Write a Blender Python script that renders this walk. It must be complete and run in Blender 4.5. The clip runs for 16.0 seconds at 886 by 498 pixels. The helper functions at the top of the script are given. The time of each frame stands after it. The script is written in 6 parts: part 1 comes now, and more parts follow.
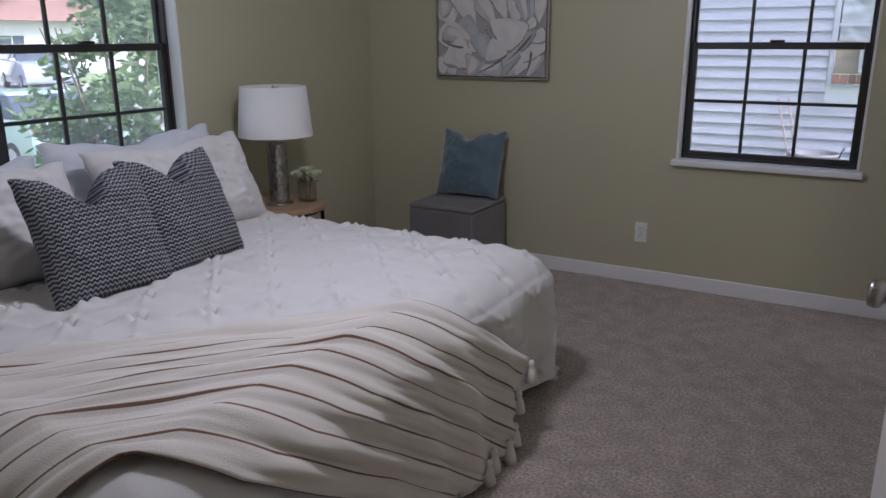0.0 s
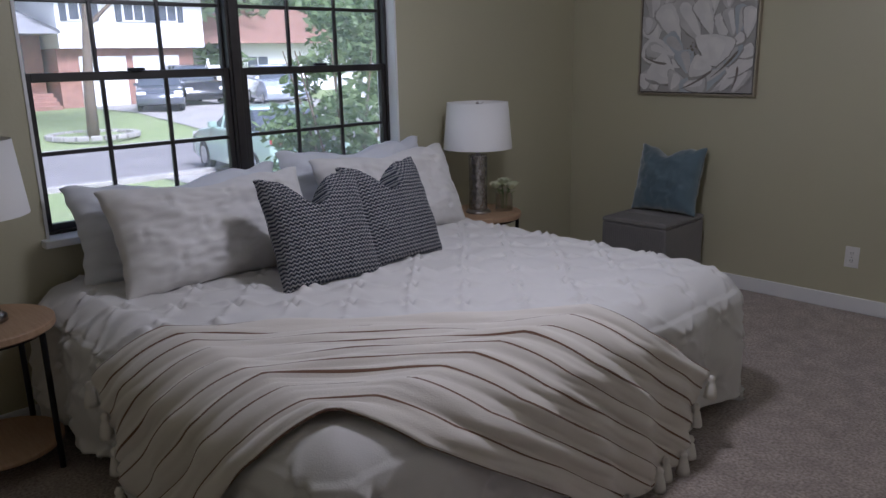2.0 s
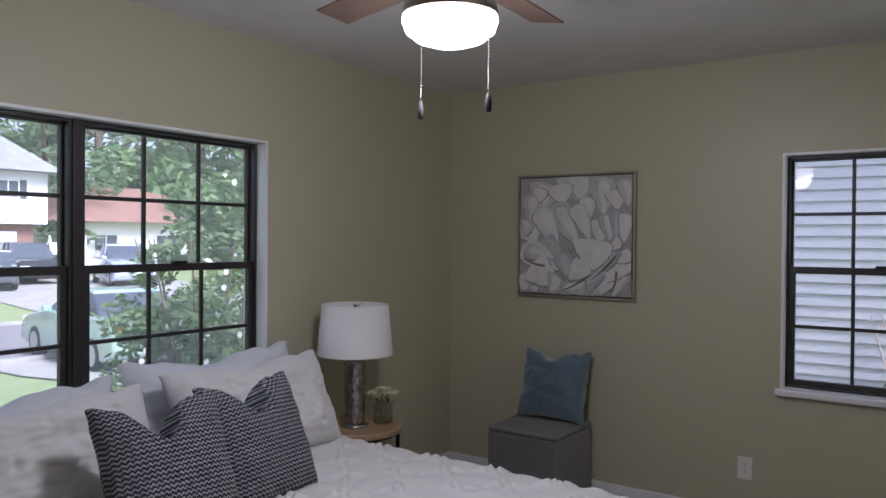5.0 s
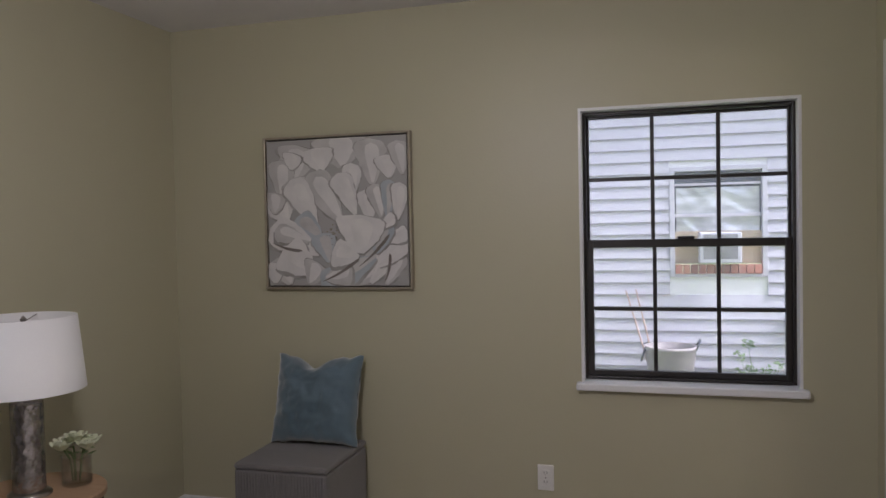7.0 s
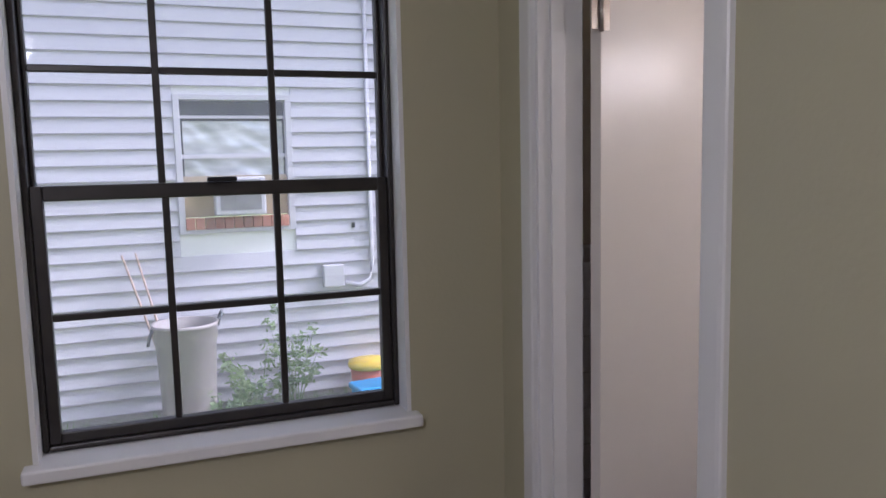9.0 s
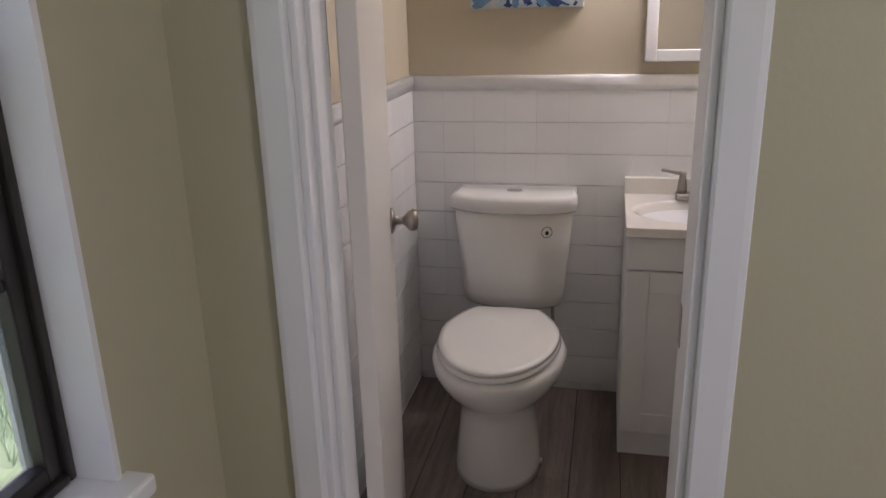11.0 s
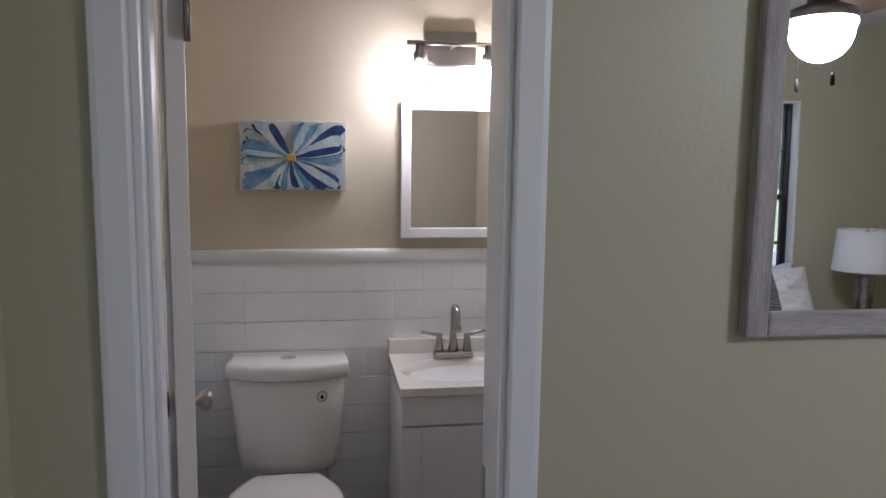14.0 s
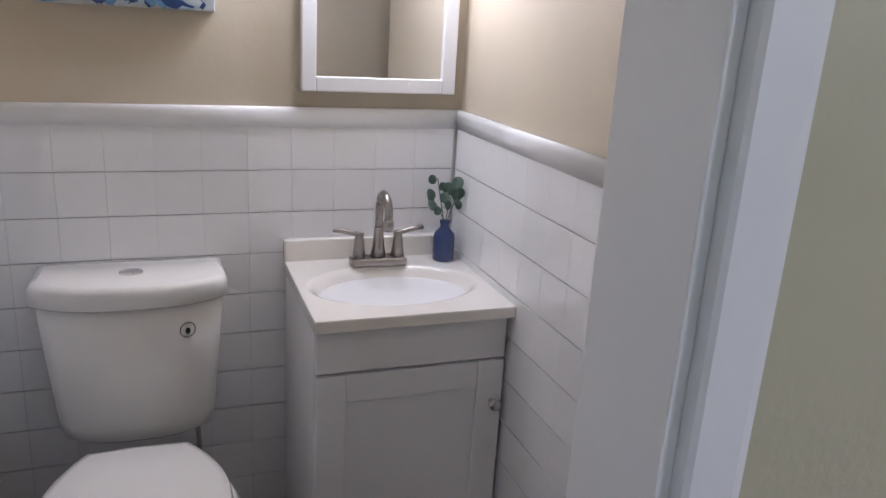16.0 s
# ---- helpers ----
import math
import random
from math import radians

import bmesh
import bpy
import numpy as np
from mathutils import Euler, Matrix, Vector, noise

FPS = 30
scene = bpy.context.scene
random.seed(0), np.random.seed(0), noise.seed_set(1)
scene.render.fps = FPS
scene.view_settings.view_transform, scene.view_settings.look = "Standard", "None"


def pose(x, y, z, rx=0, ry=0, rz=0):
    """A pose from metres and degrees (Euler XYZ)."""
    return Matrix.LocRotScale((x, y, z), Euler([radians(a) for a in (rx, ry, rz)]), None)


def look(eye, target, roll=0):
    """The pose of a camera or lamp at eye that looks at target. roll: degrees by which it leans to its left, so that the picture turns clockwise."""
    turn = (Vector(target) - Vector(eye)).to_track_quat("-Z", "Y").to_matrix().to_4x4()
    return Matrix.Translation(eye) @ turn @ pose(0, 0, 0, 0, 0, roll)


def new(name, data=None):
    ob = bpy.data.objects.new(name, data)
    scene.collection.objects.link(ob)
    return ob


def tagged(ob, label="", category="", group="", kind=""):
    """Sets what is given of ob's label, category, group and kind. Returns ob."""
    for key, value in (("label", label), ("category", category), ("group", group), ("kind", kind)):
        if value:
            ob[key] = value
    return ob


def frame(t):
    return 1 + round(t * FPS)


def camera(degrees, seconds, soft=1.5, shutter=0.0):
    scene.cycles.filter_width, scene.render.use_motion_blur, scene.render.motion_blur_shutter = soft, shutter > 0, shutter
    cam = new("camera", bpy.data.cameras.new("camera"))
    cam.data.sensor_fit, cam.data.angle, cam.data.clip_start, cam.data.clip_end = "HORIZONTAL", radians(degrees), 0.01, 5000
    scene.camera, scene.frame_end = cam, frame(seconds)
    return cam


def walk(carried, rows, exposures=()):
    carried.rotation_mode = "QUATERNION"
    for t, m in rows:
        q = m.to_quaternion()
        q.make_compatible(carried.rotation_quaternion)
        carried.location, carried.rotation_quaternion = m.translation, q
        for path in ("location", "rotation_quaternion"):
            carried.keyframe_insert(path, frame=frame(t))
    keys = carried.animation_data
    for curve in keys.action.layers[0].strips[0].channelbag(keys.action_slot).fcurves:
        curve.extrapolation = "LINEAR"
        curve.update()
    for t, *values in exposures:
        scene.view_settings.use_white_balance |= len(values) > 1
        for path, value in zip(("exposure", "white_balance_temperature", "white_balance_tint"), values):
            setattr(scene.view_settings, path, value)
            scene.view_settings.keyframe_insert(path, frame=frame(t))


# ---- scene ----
cam = camera(60.8, 16.0)
PATH = [
    (0, (2.994, -4.219, 1.387), (2.027, -2.553, 0.848), -0.3),
    (0.5, (2.998, -4.187, 1.404), (2.274, -2.391, 0.902), -0.7),
    (1, (3.017, -4.184, 1.398), (2.23, -2.401, 0.948), -0.3),
    (1.5, (3.124, -4.256, 1.42), (2.011, -2.662, 0.947), -0.6),
    (2, (3.142, -4.333, 1.4), (1.754, -2.981, 0.906), -1.2),
    (2.5, (3.153, -4.37, 1.382), (1.559, -3.264, 0.898), -1.2),
    (3, (3.138, -4.413, 1.37), (1.421, -3.524, 0.858), -0.7),
    (3.5, (3.099, -4.42, 1.353), (1.335, -3.623, 0.85), -0.7),
    (4, (3.007, -4.34, 1.424), (1.343, -3.307, 1.016), 1.0),
    (4.5, (2.963, -4.207, 1.495), (1.534, -2.819, 1.316), 2.0),
    (4.7, (2.899, -4.175, 1.491), (1.599, -2.657, 1.405), 1.6),
    (6.8, (2.404, -3.451, 1.429), (1.752, -1.56, 1.41), -1.2),
    (7, (2.354, -3.331, 1.43), (1.809, -1.408, 1.371), -1.2),
    (7.5, (2.313, -2.94, 1.4), (2.063, -0.959, 1.295), -0.7),
    (8, (2.291, -2.602, 1.371), (2.362, -0.61, 1.205), -0.9),
    (8.5, (2.295, -2.243, 1.383), (2.676, -0.292, 1.164), -1.2),
    (9, (2.323, -1.848, 1.385), (3.025, 0.012, 1.163), -1.3),
    (9.5, (2.253, -1.435, 1.380), (3.401, 0.174, 1.074), -1.9),
    (10, (2.247, -1.087, 1.398), (3.754, 0.168, 1.006), -2.6),
    (10.2, (2.237, -0.983, 1.38), (3.856, 0.107, 0.944), -2.9),
    (12.3, (1.89, -0.482, 1.397), (3.761, -0.743, 0.742), 3.0),
    (12.5, (1.903, -0.511, 1.427), (3.797, -0.764, 0.837), 2.5),
    (13, (1.891, -0.514, 1.468), (3.827, -0.772, 1.038), 1.7),
    (13.5, (1.921, -0.504, 1.48), (3.875, -0.785, 1.161), 0.9),
    (14, (1.935, -0.496, 1.509), (3.893, -0.813, 1.249), 0.8),
    (14.5, (2.013, -0.498, 1.502), (3.944, -0.901, 1.177), 1.9),
    (15, (2.247, -0.516, 1.43), (4.138, -0.998, 0.995), 3.5),
    (15.5, (2.479, -0.509, 1.383), (4.33, -1.063, 0.869), 3.7),
    (16, (2.78, -0.462, 1.367), (4.572, -1.143, 0.795), 3.4),
]
walk(cam, [(t, look(eye, target, roll)) for t, eye, target, roll in PATH],
     [(0, 1.38, 5350, 22), (1.5, 1.3, 5350, 22), (2, 1.1, 5350, 22), (2.5, 1.22, 5350, 22), (3.5, 1.5, 5300, 22), (4, 1.55, 5300, 22), (4.5, 1.15, 5350, 22),
      (7, 1.62, 5850, 23), (8.5, 1.55, 5650, 26), (9.5, 1.48, 5650, 26), (10.2, 1.6, 5900, 25), (12.5, 2.25, 5450, 21),
      (14, 1.52, 5350, 21), (15.5, 1.6, 5250, 21), (16, 2, 5250, 21)])

# ---------------- world and light ----------------
world = bpy.data.worlds.new("sky")
scene.world = world
world.use_nodes = True
wn = world.node_tree.nodes
sky = wn.new("ShaderNodeTexSky")
sky.sky_type = "NISHITA"
sky.sun_disc = False
sky.sun_elevation, sky.sun_rotation = radians(47), radians(98)
sky.dust_density, sky.ozone_density = 4.0, 1.0
wn["Background"].inputs["Strength"].default_value = 0.15
cloud = wn.new("ShaderNodeHueSaturation")
cloud.inputs["Saturation"].default_value = 0.45
world.node_tree.links.new(sky.outputs[0], cloud.inputs["Color"])
world.node_tree.links.new(cloud.outputs[0], wn["Background"].inputs["Color"])
sun = new("sun", bpy.data.lights.new("sun", "SUN"))
sun.data.energy, sun.data.angle, sun.data.color = 3.2, radians(20), (1.0, 0.97, 0.93)
sun.matrix_world = look((10, -1.4, 11), (0, 0, 0))


def lamp(name, x, y, z, watts, radius, color):
    ob = new(name, bpy.data.lights.new(name, "POINT"))
    ob.data.energy, ob.data.shadow_soft_size, ob.data.color = watts, radius, color
    ob.location = (x, y, z)
    return ob


FAN_X, FAN_Y = 1.64, -2.42
lamp("fan_bulb", FAN_X, FAN_Y, 2.045, 14.5, 0.12, (1.0, 0.95, 0.88))
for vy in (-0.83, -1.07):
    lamp("vanity_bulb", 4.54, vy, 1.73, 1.15, 0.03, (1.0, 0.93, 0.84))


# ---------------- materials ----------------
def mat(name, color, rough=0.6, metal=0.0, var=0.0, scale=6.0, fine=0.0, fine_scale=120.0, bump=0.0, bump_scale=150.0,
        color2=None, random_tone=0.0, spec=0.5, sheen=0.0, stretch=(1, 1, 1), transmission=0.0, emit=0.0, coat=0.0, alpha=1.0):
    """A painted, woven or worn surface: base colour with broad stains, fine grain and relief in object space."""
    m = bpy.data.materials.new(name)
    m.use_nodes = True
    nt = m.node_tree
    n, l = nt.nodes, nt.links
    b = n["Principled BSDF"]
    b.inputs["Roughness"].default_value, b.inputs["Metallic"].default_value = rough, metal
    b.inputs["Specular IOR Level"].default_value = spec
    b.inputs["Sheen Weight"].default_value = sheen
    b.inputs["Transmission Weight"].default_value = transmission
    b.inputs["Coat Weight"].default_value = coat
    b.inputs["Alpha"].default_value = alpha
    c2 = color2 or tuple(max(0.0, c * (1 - 0.6)) for c in color)
    coord = n.new("ShaderNodeTexCoord")
    mp = n.new("ShaderNodeMapping")
    mp.inputs["Scale"].default_value = stretch
    l.new(coord.outputs["Object"], mp.inputs["Vector"])
    base = n.new("ShaderNodeRGB")
    base.outputs[0].default_value = (*color, 1)
    out = base.outputs[0]

    def layer(out, amount, sc, detail, other):
        t = n.new("ShaderNodeTexNoise")
        t.inputs["Scale"].default_value, t.inputs["Detail"].default_value = sc, detail
        l.new(mp.outputs[0], t.inputs["Vector"])
        r = n.new("ShaderNodeMapRange")
        r.inputs[1].default_value, r.inputs[2].default_value = 0.35, 0.68
        r.inputs[3].default_value, r.inputs[4].default_value = 0.0, amount
        l.new(t.outputs[0], r.inputs[0])
        mx = n.new("ShaderNodeMix")
        mx.data_type = "RGBA"
        l.new(r.outputs[0], mx.inputs[0])
        l.new(out, mx.inputs[6])
        mx.inputs[7].default_value = (*other, 1)
        return mx.outputs[2]

    if var:
        out = layer(out, var, scale, 4, c2)
    if fine:
        out = layer(out, fine, fine_scale, 2, c2)
    if random_tone:
        oi = n.new("ShaderNodeObjectInfo")
        r = n.new("ShaderNodeMapRange")
        r.inputs[3].default_value, r.inputs[4].default_value = 1 - random_tone, 1 + random_tone
        l.new(oi.outputs["Random"], r.inputs[0])
        hs = n.new("ShaderNodeHueSaturation")
        l.new(r.outputs[0], hs.inputs["Value"])
        l.new(out, hs.inputs["Color"])
        out = hs.outputs[0]
    l.new(out, b.inputs["Base Color"])
    if emit:
        l.new(out, b.inputs["Emission Color"])
        b.inputs["Emission Strength"].default_value = emit
    if bump:
        t = n.new("ShaderNodeTexNoise")
        t.inputs["Scale"].default_value, t.inputs["Detail"].default_value = bump_scale, 3
        l.new(mp.outputs[0], t.inputs["Vector"])
        bp = n.new("ShaderNodeBump")
        bp.inputs["Strength"].default_value, bp.inputs["Distance"].default_value = bump, 0.004
        l.new(t.outputs[0], bp.inputs["Height"])
        l.new(bp.outputs[0], b.inputs["Normal"])
    return m


def pane_mat(name, tint, gloss, haze=0.0):
    """A thin window pane: lets the view through, with a faint mirror gloss."""
    m = bpy.data.materials.new(name)
    m.use_nodes = True
    n, l = m.node_tree.nodes, m.node_tree.links
    n.remove(n["Principled BSDF"])
    tr, gl, mx, fr = (n.new("ShaderNodeBsdfTransparent"), n.new("ShaderNodeBsdfGlossy"), n.new("ShaderNodeMixShader"), n.new("ShaderNodeFresnel"))
    tr.inputs["Color"].default_value = (*tint, 1)
    gl.inputs["Roughness"].default_value = 0.02
    mul = n.new("ShaderNodeMath")
    mul.operation = "MULTIPLY"
    mul.inputs[1].default_value = gloss
    l.new(fr.outputs[0], mul.inputs[0])
    l.new(mul.outputs[0], mx.inputs[0])
    l.new(tr.outputs[0], mx.inputs[1])
    l.new(gl.outputs[0], mx.inputs[2])
    out = mx.outputs[0]
    # translucent share standing in for milky glare over the view outside
    if haze:
        hz, mx2 = n.new("ShaderNodeBsdfTranslucent"), n.new("ShaderNodeMixShader")
        hz.inputs["Color"].default_value = (0.9, 0.9, 0.92, 1)
        mx2.inputs[0].default_value = haze
        l.new(out, mx2.inputs[1])
        l.new(hz.outputs[0], mx2.inputs[2])
        out = mx2.outputs[0]
    l.new(out, n["Material Output"].inputs["Surface"])
    return m


def leaf_mat(name, color, color2, scale):
    """Thin leaves: matt on the lit side, glowing green where light comes through them."""
    m = mat(name, color, 0.55, var=0.8, scale=scale, color2=color2)
    n, l = m.node_tree.nodes, m.node_tree.links
    b = n["Principled BSDF"]
    tl, mx = n.new("ShaderNodeBsdfTranslucent"), n.new("ShaderNodeMixShader")
    l.new(b.inputs["Base Color"].links[0].from_socket, tl.inputs["Color"])
    mx.inputs[0].default_value = 0.45
    l.new(b.outputs[0], mx.inputs[1])
    l.new(tl.outputs[0], mx.inputs[2])
    l.new(mx.outputs[0], n["Material Output"].inputs["Surface"])
    return m


WALL = mat("khaki_wall_paint", (0.492, 0.468, 0.326), 0.42, var=0.10, scale=2.2, bump=0.13, bump_scale=80, color2=(0.44, 0.40, 0.30))
BATH_WALL = mat("warm_beige_paint", (0.58, 0.51, 0.39), 0.45, var=0.08, scale=2, bump=0.1, bump_scale=80)
CEIL = mat("ceiling_white", (0.72, 0.70, 0.68), 0.8, var=0.06, scale=3, bump=0.5, bump_scale=60)
TRIM = mat("white_gloss_trim", (0.80, 0.80, 0.80), 0.36, var=0.07, scale=5, color2=(0.68, 0.68, 0.70), bump=0.05, bump_scale=30)
DOORP = mat("offwhite_door_paint", (0.78, 0.74, 0.69), 0.3, var=0.06, scale=2, bump=0.05, bump_scale=40, color2=(0.7, 0.66, 0.62))
CARPET = mat("taupe_carpet", (0.56, 0.48, 0.425), 0.95, var=0.5, scale=11, fine=0.9, fine_scale=90, bump=1.0, bump_scale=120, color2=(0.22, 0.18, 0.155), sheen=0.3, spec=0.1)
BLACKF = mat("dark_bronze_frame", (0.022, 0.019, 0.018), 0.38, var=0.3, scale=20, color2=(0.05, 0.042, 0.036))
GLASS = pane_mat("window_glass", (0.93, 0.94, 0.945), 0.45, 0.09)
STEEL = mat("brushed_nickel", (0.38, 0.35, 0.325), 0.28, 1.0, fine=0.25, fine_scale=60, stretch=(1, 1, 8))
CHROME = mat("chrome", (0.7, 0.7, 0.72), 0.08, 1.0)
MERCURY = mat("mercury_glass", (0.50, 0.47, 0.45), 0.2, 0.9, var=0.75, scale=28, color2=(0.16, 0.14, 0.13), bump=0.4, bump_scale=25)
SHADE = mat("white_linen_shade", (0.80, 0.79, 0.77), 0.85, fine=0.1, fine_scale=300, bump=0.2, bump_scale=400, color2=(0.6, 0.6, 0.58))
OAK = mat("light_oak", (0.46, 0.31, 0.19), 0.5, var=0.5, scale=9, fine=0.3, fine_scale=60, stretch=(1, 12, 1), color2=(0.33, 0.20, 0.115), bump=0.1)
BLACKM = mat("black_metal", (0.016, 0.016, 0.018), 0.4, 0.4)
COMF = mat("white_cotton", (0.74, 0.725, 0.705), 0.9, var=0.12, scale=4, color2=(0.68, 0.66, 0.64), bump=0.2, bump_scale=260, sheen=0.15, spec=0.2)
SHEETB = mat("cool_white_cotton", (0.74, 0.76, 0.80), 0.9, var=0.12, scale=5, color2=(0.64, 0.66, 0.71), bump=0.2, bump_scale=260, spec=0.2)
CREAM = mat("ivory_cotton", (0.80, 0.765, 0.70), 0.9, var=0.1, scale=5, bump=0.25, bump_scale=200, color2=(0.7, 0.66, 0.6), spec=0.2)
VELVET = mat("slate_blue_velvet", (0.082, 0.135, 0.17), 0.65, var=0.5, scale=7, color2=(0.13, 0.20, 0.245), sheen=0.9, bump=0.15)
OTTO = mat("grey_ribbed_fabric", (0.225, 0.212, 0.205), 0.92, fine=0.5, fine_scale=220, bump=0.5, bump_scale=260, color2=(0.08, 0.076, 0.074), sheen=0.2)
PIPING = mat("dark_piping", (0.03, 0.045, 0.06), 0.7)
POT = mat("white_ceramic", (0.80, 0.79, 0.77), 0.35, var=0.05)
GRASSPL = mat("plastic_grass", (0.03, 0.085, 0.03), 0.5, random_tone=0.3, var=0.5, scale=30, color2=(0.06, 0.15, 0.05))
ROSE = mat("cream_petals", (0.75, 0.76, 0.58), 0.7, var=0.4, scale=30, color2=(0.45, 0.55, 0.25))
LEAF = leaf_mat("leaf_green", (0.13, 0.22, 0.09), (0.26, 0.34, 0.14), 5)
EUCA = mat("eucalyptus_leaf", (0.06, 0.10, 0.075), 0.55, var=0.5, scale=30, color2=(0.11, 0.15, 0.11))
PORC = mat("porcelain", (0.84, 0.825, 0.80), 0.12, coat=0.4, var=0.03)
TILE = mat("white_glazed_tile", (0.82, 0.82, 0.825), 0.12, random_tone=0.018, var=0.04, scale=6, coat=0.3, bump=0.04, bump_scale=12)
GROUT = mat("grout", (0.80, 0.80, 0.79), 0.9, var=0.3, scale=20, bump=0.3)
MARBLE = mat("cultured_marble", (0.82, 0.79, 0.74), 0.14, coat=0.4, var=0.05, scale=8)
CABW = mat("white_cabinet", (0.80, 0.80, 0.81), 0.35, var=0.05, scale=4)
DARK = mat("dark_gap", (0.02, 0.02, 0.02), 0.8)
PLANK = mat("grey_brown_plank", (0.27, 0.22, 0.185), 0.4, var=0.8, scale=5, fine=0.5, fine_scale=45, stretch=(0.7, 9, 1), color2=(0.12, 0.095, 0.08), random_tone=0.22, bump=0.15)
MIRROR = mat("mirror_silver", (0.86, 0.87, 0.87), 0.01, 1.0)
GREYWOOD = mat("whitewashed_wood", (0.50, 0.47, 0.46), 0.6, var=0.8, scale=7, fine=0.6, fine_scale=50, stretch=(12, 12, 1), color2=(0.26, 0.235, 0.225), bump=0.6, bump_scale=40)
GREYWOODH = mat("whitewashed_wood_rail", (0.50, 0.47, 0.46), 0.6, var=0.8, scale=7, fine=0.6, fine_scale=50, stretch=(12, 1, 12), color2=(0.26, 0.235, 0.225), bump=0.6, bump_scale=40)
PLATE = mat("white_plastic", (0.78, 0.77, 0.74), 0.35)
GOLDF = mat("champagne_frame", (0.42, 0.37, 0.29), 0.35, 0.6, var=0.3, scale=20)
BULB = mat("lit_bulb", (1.0, 0.92, 0.78), 0.4, emit=10)
BOWL = mat("lit_frosted_bowl", (1.0, 0.90, 0.74), 0.4, emit=3.2)
CLEAR = pane_mat("clear_glass", (0.96, 0.97, 0.97), 0.4)
FANWOOD = mat("fan_blade", (0.17, 0.11, 0.08), 0.45, var=0.5, scale=10, stretch=(1, 8, 1))
BLUEG = mat("cobalt_glass", (0.03, 0.055, 0.17), 0.08, coat=0.5, var=0.3, scale=20)
CORD = mat("beige_cord", (0.42, 0.38, 0.31), 0.5)
# outdoors
LAWN = mat("lawn", (0.25, 0.29, 0.14), 0.9, var=0.6, scale=1.2, fine=0.5, fine_scale=30, color2=(0.16, 0.22, 0.08), bump=0.6, bump_scale=60)
ASPH = mat("road_asphalt", (0.23, 0.215, 0.215), 0.9, var=0.3, scale=0.8, fine=0.3, fine_scale=40)
CONC = mat("concrete", (0.38, 0.36, 0.335), 0.9, var=0.4, scale=1.5, fine=0.3, fine_scale=40, bump=0.3)
SOIL = mat("bare_soil", (0.24, 0.19, 0.15), 0.95, var=0.5, scale=4, fine=0.4, fine_scale=60, bump=0.8, bump_scale=40)
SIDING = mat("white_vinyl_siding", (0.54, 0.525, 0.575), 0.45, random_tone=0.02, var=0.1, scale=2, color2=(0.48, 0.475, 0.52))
HSIDE = mat("white_house_siding", (0.80, 0.80, 0.80), 0.6, var=0.1, scale=1)
BRICK = mat("red_brick", (0.36, 0.13, 0.09), 0.85, random_tone=0.3, var=0.4, scale=10, color2=(0.48, 0.27, 0.2), bump=0.4)
BRICKF = mat("far_brick", (0.36, 0.19, 0.145), 0.85, var=0.5, scale=4, fine=0.4, fine_scale=12)
ROOFG = mat("grey_shingle", (0.30, 0.30, 0.31), 0.9, var=0.4, scale=3, fine=0.4, fine_scale=12)
ROOFR = mat("brown_shingle", (0.30, 0.165, 0.125), 0.9, var=0.4, scale=3, fine=0.4, fine_scale=12)
BARK = mat("bark", (0.22, 0.165, 0.125), 0.9, var=0.6, scale=6, stretch=(3, 3, 0.6), bump=1.0, bump_scale=14)
FOLI = leaf_mat("tree_foliage", (0.24, 0.32, 0.17), (0.14, 0.21, 0.10), 0.7)
PETALW = mat("white_petal", (0.78, 0.76, 0.78), 0.7)
PETALR = mat("red_petal", (0.75, 0.03, 0.025), 0.6)
DARKW = mat("dark_window", (0.06, 0.07, 0.09), 0.1, var=0.3, scale=3, color2=(0.15, 0.17, 0.2))
TYRE = mat("tyre_rubber", (0.02, 0.02, 0.02), 0.85)
RIM = mat("alloy_rim", (0.5, 0.5, 0.52), 0.3, 0.9)
CARGREY = mat("grey_car_paint", (0.12, 0.13, 0.16), 0.2, 0.4, coat=0.8)
CARSILV = mat("silver_car_paint", (0.42, 0.46, 0.54), 0.25, 0.4, coat=0.8)
CARGREEN = mat("pale_green_car_paint", (0.36, 0.48, 0.42), 0.25, 0.2, coat=0.8)
CARDARK = mat("black_car_paint", (0.02, 0.02, 0.025), 0.2, 0.2, coat=0.8)
LAMPW = mat("headlight_lens", (0.8, 0.8, 0.82), 0.1, coat=1)
LAMPR = mat("taillight_lens", (0.5, 0.02, 0.02), 0.2, coat=1)
PLASTB = mat("blue_plastic", (0.02, 0.32, 0.68), 0.4, var=0.1)
PLASTY = mat("yellow_plastic", (0.75, 0.52, 0.05), 0.4, var=0.1)
PLASTR = mat("red_plastic", (0.6, 0.12, 0.06), 0.4)
BINP = mat("greige_plastic", (0.27, 0.24, 0.235), 0.5, var=0.2, scale=5)
ALU = mat("aluminium", (0.42, 0.41, 0.41), 0.4, 0.7, var=0.2)
GREENP = mat("green_plastic", (0.06, 0.27, 0.19), 0.4)
FOIL = mat("crinkled_plastic_sheet", (0.5, 0.53, 0.53), 0.2, 0.3, var=0.8, scale=5, color2=(0.85, 0.87, 0.87), bump=1.0, bump_scale=8, stretch=(1, 1, 3))
STICK = mat("dry_stick", (0.42, 0.30, 0.25), 0.9)


